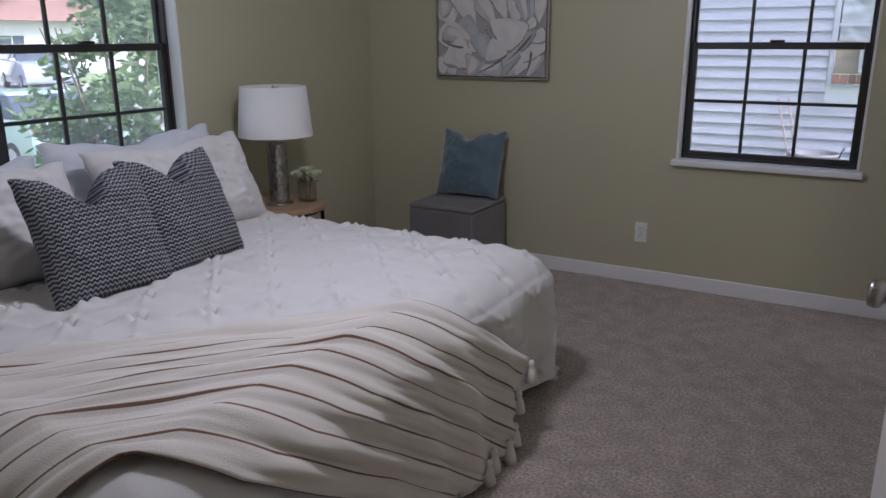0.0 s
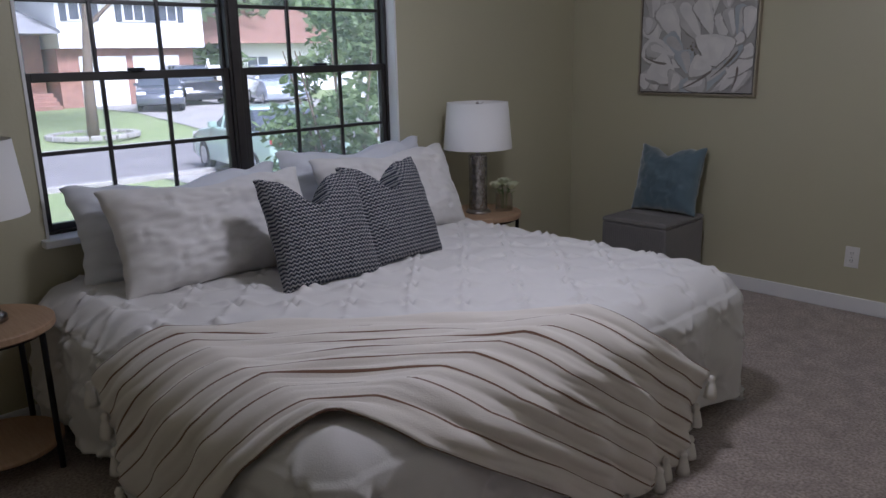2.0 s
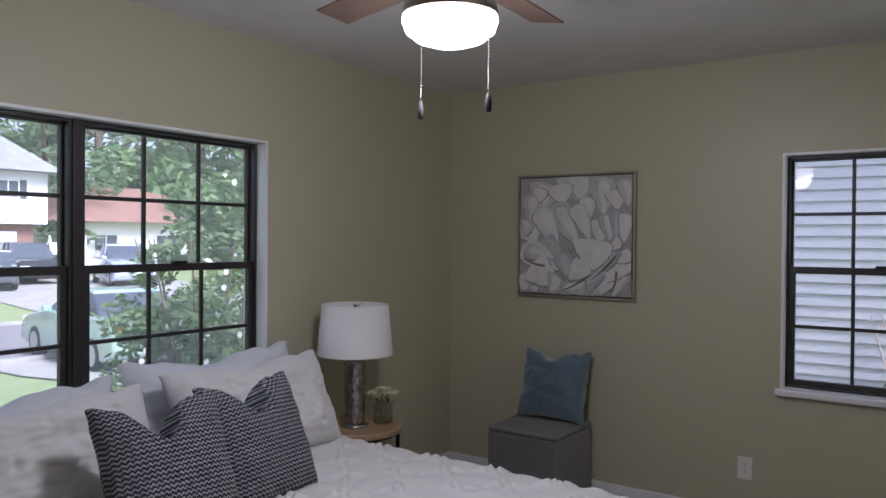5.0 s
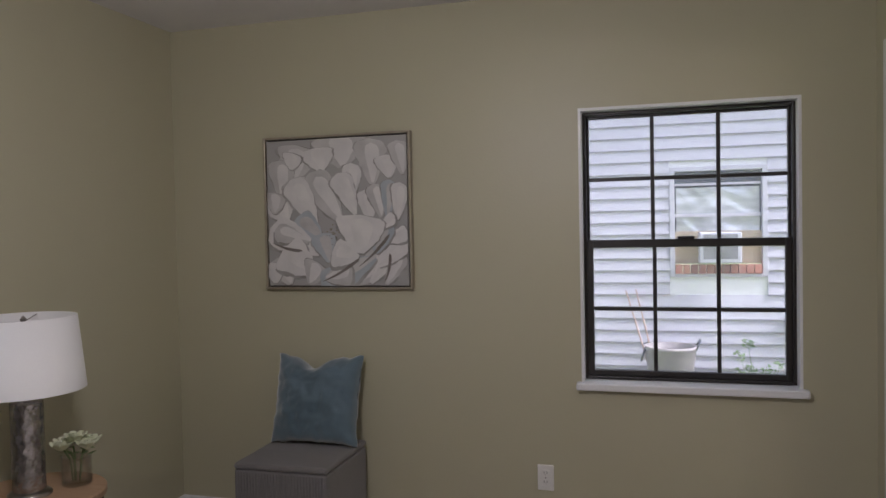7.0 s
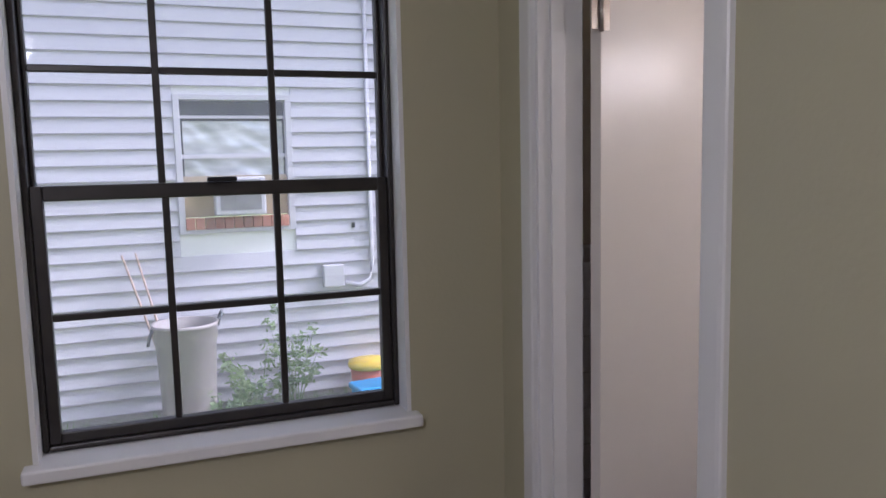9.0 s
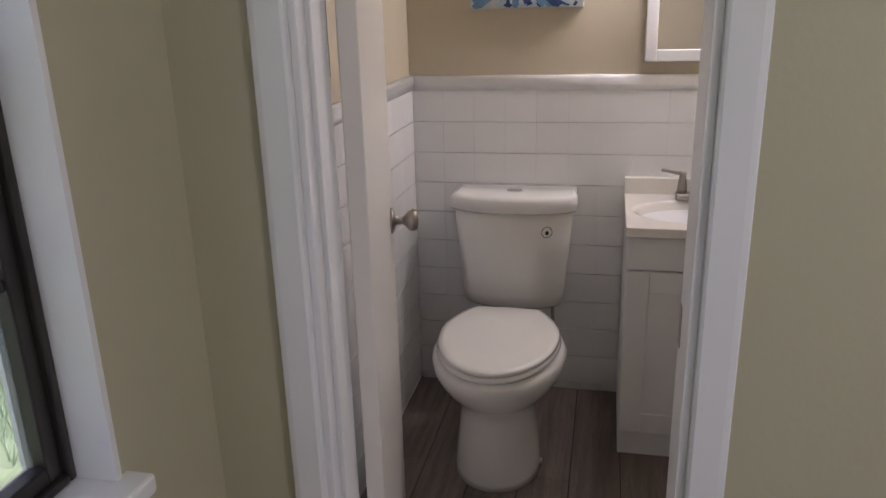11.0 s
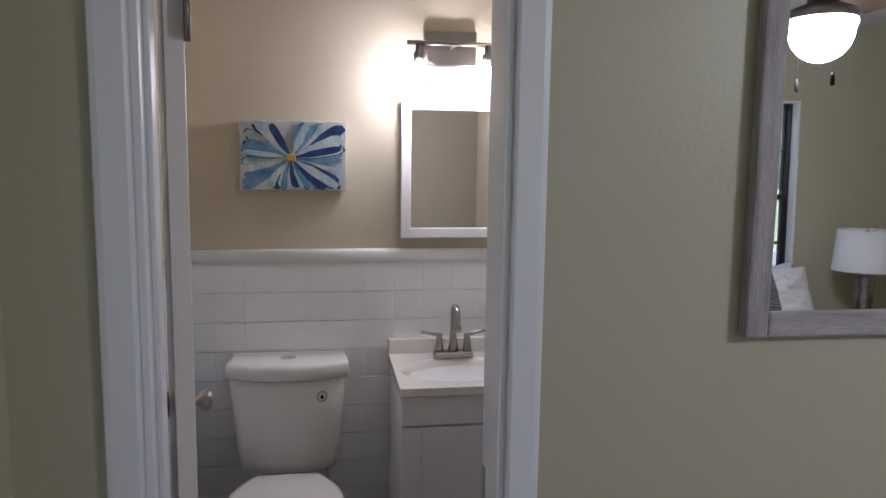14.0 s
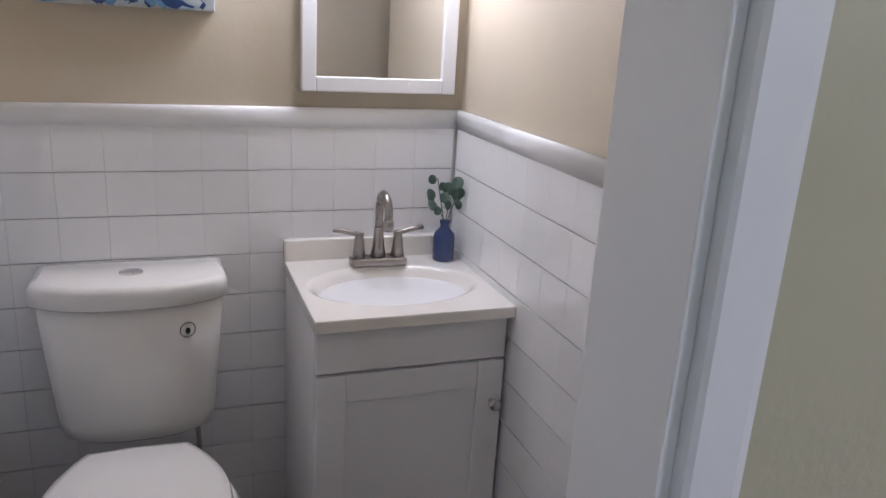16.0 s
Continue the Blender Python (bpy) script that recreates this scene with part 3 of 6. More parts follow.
def throw_point(u, v):
    bow = 0.05 * math.sin(u * math.pi)
    p2 = TH0 + TDU * u + TDV * (v * (1 + 0.06 * math.sin(u * 5))) + Vector((0.78, -0.62)) * bow * (1 - v)
    k = 0.006 * math.sin(v * 46 + 5 * noise.noise(Vector((u * 3, v * 2, 1)))) + 0.014 * noise.noise(Vector((u * 6, v * 14, 5))) + 0.010 * noise.noise(Vector((u * 9, v * 34, 8)))
    gather = 0.009 * max(0, v - 0.55) * math.sin(v * 60 + u * 3)
    p, r = drape(p2.x, p2.y, 0.052 + k + gather, 0.05)
    if r > 0.1:
        side = Vector((1, 0, 0)) if p2.x - BXF > BY_L - p2.y else Vector((0, -1, 0))
        w = min(1, (r - 0.1) / 0.3)
        s = p2.y if side.x else p2.x
        p += side * (0.035 * w + 0.016 * w * math.sin(s * 26))
    p.z = max(0.03, p.z)
    return p


bm = grid(130, 80, throw_point)
uv = bm.loops.layers.uv.new("UVMap")
bm.verts.ensure_lookup_table()
bm.verts.index_update()
for f in bm.faces:
    for lp in f.loops:
        i = lp.vert.index
        lp[uv].uv = ((i // 81) / 130, (i % 81) / 80)
throw = thing("throw_blanket", "ivory throw with thin brown stripes and tassels on the bed", "blanket")
cloth = part("cloth", bm, THROW, throw, "", True)
so = cloth.modifiers.new("thick", "SOLIDIFY")
so.thickness, so.offset = 0.008, 1
for u in (0.0, 1.0):
    for k in range(6):
        p = throw_point(u, 0.02 + k * 0.19)
        tz = max(0.0, p.z - 0.085)
        tas = part("tassel", lathe([(0, 0.0), (0.024, 0.0), (0.022, 0.02), (0.015, 0.052), (0.010, 0.058), (0.014, 0.07), (0.009, 0.082), (0, 0.085)], 14, (p.x + (0.015 if u else 0), p.y - (0.0 if u else 0.015), tz)), CREAM, throw, "ivory yarn tassel", True)


# ---------------- pillows ----------------
def pillow(name, w, h, t, m, material, label, category, ruffle=0.0, pleat=0.0, notch=0.0, flange=0.0, n1=36):
    """A stuffed cushion: w along x, h up along z, t through y; standing on its lower edge."""
    bm = bmesh.new()
    sides = []
    for s in (-1, 1):
        vs = []
        for i in range(n1 + 1):
            row = []
            for j in range(n1 + 1):
                a, c = 2 * i / n1 - 1, 2 * j / n1 - 1
                ea, ec = 1 - abs(a) ** 3.2, 1 - abs(c) ** 3.2
                thick = t / 2 * max(0.0, ea * ec) ** 0.55
                pin = 1 - 0.07 * (1 - abs(a) ** 2) * abs(c) ** 3
                pin2 = 1 - 0.07 * (1 - abs(c) ** 2) * abs(a) ** 3
                z = c * pin * h / 2
                if notch and c > 0:
                    z -= notch * c * c * math.exp(-((a + 0.1) / 0.30) ** 2)
                    thick *= 1 + 0.25 * math.exp(-(a / 0.4) ** 2) * c
                k = ruffle * (noise.noise(Vector((a * 3.1, c * 3.1, s * 4.0 + w))) + 0.6 * noise.noise(Vector((a * 8, c * 8, s * 2.0)))) * (0.3 + max(0, ea * ec))
                if pleat:
                    k += pleat * pinch(a * w / 2 + 0.1, c * h / 2) * max(0, ea * ec) ** 0.5
                row.append((a * pin2 * w / 2 + ruffle * 0.35 * noise.noise(Vector((c * 5, a, 7))), s * (thick + 0.004) + k * s, z + h / 2 + ruffle * 0.6 * noise.noise(Vector((a * 5, c, 2))) * abs(c)))
            vs.append(row)
        sides.append(vs)
    f0 = [[bm.verts.new(p) for p in row] for row in sides[0]]
    f1 = [[bm.verts.new(p) for p in row] for row in sides[1]]
    for i in range(n1):
        for j in range(n1):
            bm.faces.new((f0[i][j], f0[i + 1][j], f0[i + 1][j + 1], f0[i][j + 1]))
            bm.faces.new((f1[i][j], f1[i][j + 1], f1[i + 1][j + 1], f1[i + 1][j]))
    for i in range(n1):
        for q in ((0, i, 0, i + 1), (n1, i, n1, i + 1), (i, 0, i + 1, 0), (i, n1, i + 1, n1)):
            bm.faces.new((f0[q[0]][q[1]], f0[q[2]][q[3]], f1[q[2]][q[3]], f1[q[0]][q[1]]))
    bmesh.ops.recalc_face_normals(bm, faces=bm.faces)
    ob = part(name, bm, material, None, "", True, m)
    return tagged(ob, label, category)


# chunky knitted cover
KNIT = bpy.data.materials.new("navy_and_white_knit")
KNIT.use_nodes = True
n, l = KNIT.node_tree.nodes, KNIT.node_tree.links
b = n["Principled BSDF"]
b.inputs["Roughness"].default_value = 0.95
co = n.new("ShaderNodeTexCoord")
sp = n.new("ShaderNodeSeparateXYZ")
l.new(co.outputs["Object"], sp.inputs[0])


def math_node(op, a, bb):
    q = n.new("ShaderNodeMath")
    q.operation = op
    for i, x in enumerate((a, bb)):
        if isinstance(x, (int, float)):
            q.inputs[i].default_value = x
        elif x is not None:
            l.new(x, q.inputs[i])
    return q.outputs[0]


zig = math_node("PINGPONG", math_node("MULTIPLY", sp.outputs[0], 1.0), 0.0085)
row = math_node("ADD", sp.outputs[2], math_node("MULTIPLY", zig, 0.85))
wob = n.new("ShaderNodeTexNoise")
wob.inputs["Scale"].default_value = 60
row = math_node("ADD", row, math_node("MULTIPLY", wob.outputs[0], 0.005))
wave = math_node("SINE", math_node("MULTIPLY", row, 2 * math.pi / 0.0150), None)
ramp = n.new("ShaderNodeMapRange")
ramp.inputs[1].default_value, ramp.inputs[2].default_value = -0.25, 0.35
l.new(wave, ramp.inputs[0])
mxk = n.new("ShaderNodeMix")
mxk.data_type = "RGBA"
mxk.inputs[6].default_value, mxk.inputs[7].default_value = (0.050, 0.058, 0.085, 1), (0.42, 0.42, 0.425, 1)
l.new(ramp.outputs[0], mxk.inputs[0])
l.new(mxk.outputs[2], b.inputs["Base Color"])
bpk = n.new("ShaderNodeBump")
bpk.inputs["Strength"].default_value, bpk.inputs["Distance"].default_value = 0.9, 0.006
l.new(wave, bpk.inputs["Height"])
l.new(bpk.outputs[0], b.inputs["Normal"])

ZB = BTOP + 0.012
pillow("pillow", 0.94, 0.40, 0.19, pose(0.20, -2.92, ZB, -16, 0, 90), SHEETB, "white sleeping pillow propped against the window sill", "pillow", 0.03, 0.0, 0.04)
pillow("pillow", 0.90, 0.44, 0.19, pose(0.20, -1.98, ZB, -16, 0, 90), SHEETB, "white sleeping pillow propped against the window sill", "pillow", 0.03, 0.0, 0.04)
pillow("sham_pillow", 0.86, 0.43, 0.22, pose(0.49, -2.91, ZB, -27, 0, 88), COMF, "white pleated pillow sham leaning on the bed pillows", "pillow", 0.016, 0.85, 0.03, n1=84)
pillow("sham_pillow", 0.84, 0.44, 0.22, pose(0.46, -1.96, ZB, -25, 0, 91), COMF, "white pleated pillow sham leaning on the bed pillows", "pillow", 0.016, 0.85, 0.03, n1=84)
pillow("knit_pillow", 0.435, 0.45, 0.17, pose(0.86, -2.69, ZB, -25, 0, 84), KNIT, "navy and white chunky knit square cushion with a pinched top", "cushion", 0.010, 0.0, 0.15, n1=44)
pillow("knit_pillow", 0.435, 0.45, 0.17, pose(0.82, -2.28, ZB, -24, 0, 93), KNIT, "navy and white chunky knit square cushion with a pinched top", "cushion", 0.010, 0.0, 0.15, n1=44)


# ---------------- side tables and lamps ----------------
def side_table(x, y, label):
    t = thing("side_table", label, "side table", pose(x, y, 0), "tables beside the bed")
    part("tabletop", lathe([(0, 0.517), (0.222, 0.517), (0.226, 0.521), (0.226, 0.541), (0.222, 0.545), (0, 0.545)], 56), OAK, t, "round light oak top")
    part("shelf", lathe([(0, 0.085), (0.196, 0.085), (0.2, 0.089), (0.2, 0.101), (0.196, 0.105), (0, 0.105)], 56), OAK, t, "round light oak shelf")
    part("ring", lathe([(0.19, 0.502), (0.2, 0.502), (0.2, 0.517), (0.19, 0.517)], 48), BLACKM, t)
    for k in range(4):
        a = radians(45 + 90 * k)
        part("leg", lathe([(0, 0), (0.0105, 0), (0.0105, 0.516), (0, 0.516)], 14, (0.203 * math.cos(a), 0.203 * math.sin(a), 0)), BLACKM, t)
    return t


def table_lamp(x, y, z, label):
    t = thing("table_lamp", label, "lamp", pose(x, y, z), "lamps beside the bed")
    part("base", lathe([(0, 0), (0.07, 0), (0.07, 0.018), (0.062, 0.024), (0.055, 0.03), (0, 0.03)], 40), STEEL, t, "brushed nickel base ring", True)
    bm = bmesh.new()
    nz, na = 64, 48
    rings = []
    for i in range(nz + 1):
        zz = 0.03 + 0.30 * i / nz
        rr = []
        for k in range(na):
            a = 2 * math.pi * k / na
            p = a * 7 / (2 * math.pi)
            q = zz / 0.085
            d1, d2 = abs((p + q) % 1 - 0.5), abs((p - q) % 1 - 0.5)
            groove = max(0, 1 - (0.5 - max(d1, d2)) / 0.10)
            r = 0.052 - 0.0035 * groove
            rr.append(bm.verts.new((r * math.cos(a), r * math.sin(a), zz)))
        rings.append(rr)
    for a, c in zip(rings, rings[1:]):
        for k in range(na):
            bm.faces.new((a[k], a[(k + 1) % na], c[(k + 1) % na], c[k]))
    bm.faces.new(rings[-1])
    part("column", bm, MERCURY, t, "mercury glass column with a diamond net", True)
    part("neck", lathe([(0.02, 0.33), (0.012, 0.335), (0.012, 0.42), (0, 0.42)], 16), STEEL, t)
    part("shade", lathe([(0.190, 0.37), (0.167, 0.62), (0.1645, 0.62), (0.1875, 0.37), (0.190, 0.37)], 64), SHADE, t, "white tapered drum shade", True)
    part("finial", lathe([(0, 0.60), (0.008, 0.60), (0.011, 0.612), (0, 0.625)], 12), STEEL, t)
    bm = bmesh.new()
    for k in range(3):
        a = 2 * math.pi * k / 3
        add_tube(bm, [(0, 0, 0.602), (0.166 * math.cos(a), 0.166 * math.sin(a), 0.612)], 0.002, 6)
    part("spider", bm, STEEL, t)
    return t


TX, T1Y, T2Y = 0.285, -3.76, -1.24
side_table(TX, T1Y, "round oak side table with black metal legs and a low shelf")
side_table(TX, T2Y, "round oak side table with black metal legs between bed and corner")
table_lamp(0.27, -3.745, 0.545, "table lamp with mercury glass column and white drum shade, unlit")
table_lamp(0.285, -1.265, 0.535, "table lamp with mercury glass column and white drum shade, unlit")

# potted grass
pg = thing("potted_grass", "artificial grass in a small white pot on the side table", "plant", pose(0.43, -3.90, 0.545))
part("pot", lathe([(0, 0), (0.036, 0), (0.043, 0.008), (0.045, 0.085), (0.042, 0.088), (0.039, 0.078), (0, 0.074)], 36), POT, pg, "white ceramic pot", True)
random.seed(4)
bm = bmesh.new()
for _ in range(210):
    a, lean, ln = random.uniform(0, 6.283), random.uniform(0.0, 0.6), random.uniform(0.08, 0.15)
    r0 = random.uniform(0, 0.03)
    p0 = Vector((r0 * math.cos(a), r0 * math.sin(a), 0.07))
    d = Vector((math.cos(a) * lean, math.sin(a) * lean, 1)).normalized()
    w = Vector((-math.sin(a), math.cos(a), 0)) * 0.0028
    mid, tip = p0 + d * ln * 0.6, p0 + d * ln + Vector((math.cos(a), math.sin(a), -0.3)) * 0.02 * lean
    v = [bm.verts.new(q) for q in (p0 - w, p0 + w, mid + w, tip, mid - w)]
    bm.faces.new(v)
part("blades", bm, GRASSPL, pg, "green plastic grass")

# vase of roses
vr = thing("rose_vase", "cream roses in a square-shouldered clear glass on the side table", "flowers", pose(0.36, -1.13, 0.545))
part("glass", lathe([(0, 0), (0.048, 0), (0.05, 0.006), (0.05, 0.10), (0.047, 0.10), (0.047, 0.01), (0, 0.01)], 32), CLEAR, vr, "clear glass tumbler", True)
bm = bmesh.new()
for k in range(5):
    a = k * 1.26
    add_tube(bm, [(0.012 * math.cos(a), 0.012 * math.sin(a), 0.012), (0.02 * math.cos(a), 0.02 * math.sin(a), 0.09), (0.04 * math.cos(a), 0.04 * math.sin(a), 0.125)], 0.003, 6)
part("stems", bm, LEAF, vr)
for k in range(6):
    a = k * 1.047
    r0 = 0.0 if k == 5 else 0.048
    c = Vector((r0 * math.cos(a), r0 * math.sin(a), 0.145 + (0.022 if k == 5 else 0)))
    bm = bmesh.new()
    for ring, (cnt, rr, tilt) in enumerate(((4, 0.010, 0.15), (6, 0.019, 0.45), (8, 0.027, 0.9))):
        for q in range(cnt):
            b0 = 2 * math.pi * q / cnt + ring * 0.5
            e, w = Vector((math.cos(b0), math.sin(b0), 0)), Vector((-math.sin(b0), math.cos(b0), 0))
            s = 0.018 + ring * 0.004
            pts = (c + e * rr * 0.3 - Vector((0, 0, 0.018)), c + e * rr + w * s * 0.6, c + e * (rr + s * tilt * 0.6) + w * s * 0.3 + Vector((0, 0, s * (1 - tilt * 0.6))),
                   c + e * (rr + s * tilt * 0.6) - w * s * 0.3 + Vector((0, 0, s * (1 - tilt * 0.6))), c + e * rr - w * s * 0.6)
            bm.faces.new([bm.verts.new(p) for p in pts])
    part("rose", bm, ROSE, vr, "cream rose head")
random.seed(9)
bm = bmesh.new()
for _ in range(26):
    a, r0 = random.uniform(0, 6.28), random.uniform(0.03, 0.062)
    c = Vector((r0 * math.cos(a), r0 * math.sin(a), random.uniform(0.10, 0.15)))
    e, w = Vector((math.cos(a), math.sin(a), random.uniform(-0.4, 0.6))) * 0.018, Vector((-math.sin(a), math.cos(a), 0.2)) * 0.009
    bm.faces.new([bm.verts.new(p) for p in (c - e, c + w, c + e, c - w)])
part("leaves", bm, LEAF, vr)

# ---------------- ottoman and cushion ----------------
ot = thing("ottoman", "grey ribbed fabric cube ottoman against the wall", "ottoman")
OX0, OX1, OY0, OY1, OH = 0.60, 1.03, -0.50, -0.05, 0.44
part("body", box(OX0, OY0, 0.0, OX1, OY1, OH - 0.03, 0.012, 3), OTTO, ot)
part("top_pad", box(OX0 - 0.002, OY0 - 0.002, OH - 0.029, OX1 + 0.002, OY1 + 0.002, OH, 0.014, 3), OTTO, ot, "grey seamed fabric top")
bm = bmesh.new()
for k in range(30):
    x = OX0 + 0.014 + (OX1 - OX0 - 0.028) * k / 29
    add_box(bm, x - 0.0028, OY0 - 0.004, 0.02, x + 0.0028, OY0 + 0.001, OH - 0.035, 0.0012, 1)
    add_box(bm, x - 0.0028, OY0 + 0.02, OH - 0.001, x + 0.0028, OY0 + 0.2, OH + 0.002, 0.0012, 1)
part("ribbing", bm, OTTO, ot, "stitched vertical ribs")
cu = thing("velvet_cushion", "slate blue velvet cushion standing on the ottoman", "cushion", pose(0.83, -0.20, OH + 0.006, -16, 0, 0))
cb = pillow("cover", 0.43, 0.41, 0.16, pose(0, 0, 0), VELVET, "", "", 0.016, 0.0, 0.055)
cb.parent = cu
for key in ("label", "category"):
    if key in cb:
        del cb[key]
part("piping", tube([(-0.205, 0, 0.015), (0, 0.002, 0.018), (0.205, 0, 0.015), (0.195, 0, 0.22), (0.207, 0, 0.41)], 0.0045, 8), PIPING, cu, "dark piped edge", True)


# ---------------- flower picture ----------------
AX0, AX1, AZ0, AZ1 = 0.522, 1.272, 1.143, 1.876
art = thing("flower_picture", "framed painting of a large grey-white flower on the wall", "picture")
bm = bmesh.new()
for q in ((AX0, -0.036, AZ0, AX0 + 0.012, 0, AZ1), (AX1 - 0.012, -0.036, AZ0, AX1, 0, AZ1), (AX0 + 0.012, -0.036, AZ0, AX1 - 0.012, 0, AZ0 + 0.012), (AX0 + 0.012, -0.036, AZ1 - 0.012, AX1 - 0.012, 0, AZ1)):
    add_box(bm, *q, 0.002)
part("frame", bm, GOLDF, art, "thin champagne float frame")
part("shadow_gap", box(AX0 + 0.012, -0.012, AZ0 + 0.012, AX1 - 0.012, -0.002, AZ1 - 0.012), DARK, art)
PG = mat("grey_canvas", (0.40, 0.385, 0.37), 0.8, var=0.7, scale=4, color2=(0.36, 0.35, 0.34), bump=0.5, bump_scale=30)
P1 = mat("pale_petal_paint", (0.57, 0.555, 0.535), 0.75, var=0.75, scale=9, color2=(0.42, 0.41, 0.40), bump=0.6, bump_scale=25)
P2 = mat("white_petal_paint", (0.70, 0.68, 0.655), 0.75, var=0.6, scale=8, color2=(0.54, 0.53, 0.525), bump=0.6, bump_scale=25)
P3 = mat("bluish_petal_paint", (0.38, 0.42, 0.45), 0.75, var=0.6, scale=8, color2=(0.55, 0.57, 0.58), bump=0.6, bump_scale=25)
P4 = mat("petal_shadow_paint", (0.26, 0.248, 0.23), 0.8, var=0.8, scale=12, color2=(0.46, 0.45, 0.43))
P7 = mat("warm_white_petal_paint", (0.72, 0.70, 0.67), 0.75, var=0.7, scale=10, color2=(0.58, 0.565, 0.55), bump=0.6, bump_scale=25)
P6 = mat("umber_line_paint", (0.17, 0.145, 0.125), 0.8, var=0.6, scale=12, color2=(0.3, 0.28, 0.26))
P5 = mat("ochre_stamen_paint", (0.30, 0.22, 0.13), 0.7, var=0.6, scale=40, color2=(0.1, 0.08, 0.06))
CZ0, CZ1, CX0, CX1 = AZ0 + 0.018, AZ1 - 0.018, AX0 + 0.018, AX1 - 0.018
part("canvas", box(CX0, -0.030, CZ0, CX1, -0.012, CZ1, 0.002), PG, art)
lay = [0]


def petal(fx, fz, length, width, deg, material, bend=0.0):
    """A brush-built petal on the canvas: base at (fx, fz) in canvas fractions, pointing at deg."""
    lay[0] += 1
    W, Hh = CX1 - CX0, CZ1 - CZ0
    a = radians(deg)
    bm = bmesh.new()
    lft, rgt = [], []
    nn = 16
    for i in range(nn + 1):
        s = i / nn
        half = width * W * 0.5 * (math.sin(math.pi * min(1, s * 0.5 + 0.04) ) ** 0.9) * (1 if s < 0.8 else math.sqrt(max(0, 1 - ((s - 0.8) / 0.2) ** 2)) * 0.94 + 0.06)
        half *= 1 + 0.14 * noise.noise(Vector((s * 5, lay[0] * 3.1, 0)))
        x, z = s * length * W, bend * s * s * W
        for sgn, lst in ((1, lft), (-1, rgt)):
            px, pz = x, z + sgn * half * (1 + 0.10 * sgn * noise.noise(Vector((s * 9, lay[0], 1))))
            qx = CX0 + fx * W + px * math.cos(a) - pz * math.sin(a)
            qz = CZ0 + fz * Hh + px * math.sin(a) + pz * math.cos(a)
            lst.append((min(max(qx, CX0), CX1), -0.0302 - 0.00012 * lay[0], min(max(qz, CZ0), CZ1)))
    vl = [bm.verts.new(p) for p in lft]
    vr_ = [bm.verts.new(p) for p in rgt]
    for i in range(nn):
        bm.faces.new((vl[i], vl[i + 1], vr_[i + 1], vr_[i]))
    bmesh.ops.remove_doubles(bm, verts=bm.verts, dist=1e-5)
    part("petal", bm, material, art)


random.seed(12)
for fx, fz, ln, wd, deg, mt in (
        (.55, .80, .22, .30, 92, P1), (.20, .72, .24, .22, 80, P1), (.76, .68, .30, .16, 90, P1), (.40, .78, .16, .18, 98, P2), (.10, .60, .26, .14, 84, P1),
        (.18, .80, .11, .11, 75, P2), (.88, .72, .15, .12, 95, P2), (.97, .74, .22, .10, 95, P1), (.14, .44, .18, .17, 112, P2), (.05, .50, .14, .12, 80, P1),
        (.62, .60, .22, .10, 86, P2), (.30, .50, .26, .14, 112, P1), (.54, .43, .40, .17, 121, P1), (.36, .41, .36, .14, 117, P2), (.64, .48, .30, .12, 110, P2),
        (.74, .42, .22, .10, 92, P2), (.82, .46, .22, .10, 97, P1), (.86, .46, .24, .09, 80, P3), (.93, .44, .24, .09, 80, P2), (.40, .31, .24, .14, 136, P3),
        (.38, .22, .40, .17, 151, P2), (.30, .30, .26, .10, 158, P1), (.16, .01, .20, .16, 112, P1), (.05, .02, .14, .12, 92, P2), (.34, .08, .28, .20, 140, P2), (.30, .01, .16, .14, 60, P1),
        (.62, .01, .30, .15, 38, P1), (.74, .02, .32, .10, 50, P2), (.85, .01, .24, .10, 60, P1), (.80, .13, .26, .08, 34, P2), (.85, .30, .16, .08, 14, P2),
        (.45, .16, .20, .13, 100, P3), (.78, .22, .22, .13, 68, P3), (.78, .19, .44, .16, 206, P3), (.42, .05, .20, .12, 10, P1), (.79, .38, .15, .06, 26, P2),
        (.67, .22, .25, .26, 84, P2), (.66, .19, .19, .15, 163, P2)):
    petal(fx + .006, fz - .010, ln + .012, wd * 1.35 + .018, deg + 2, P4, 0.02)
    petal(fx, fz, ln, wd * 1.35, deg, mt, 0.02)
    petal(fx + .004, fz + .012, ln * .86, wd * .62, deg - 3, P2 if mt is P1 else P1 if mt is P3 else P7, 0.02)
for fx, fz, ln, deg in ((.40, .03, .30, 20), (.66, .13, .30, 34), (.84, .03, .18, 62), (.04, .30, .22, -28)):
    petal(fx, fz, ln, .022, deg, P6, 0.05)
bm = bmesh.new()
for _ in range(30):
    x, z = CX0 + (CX1 - CX0) * random.gauss(.49, .035), CZ0 + (CZ1 - CZ0) * random.gauss(.36, .03)
    add_lathe(bm, [(0, -0.003), (0.004, 0), (0, 0.003)], 6, (x, -0.040, z))
part("stamens", bm, P5, art, "ochre and dark brown stamen dabs")["kind"] = "stuff"


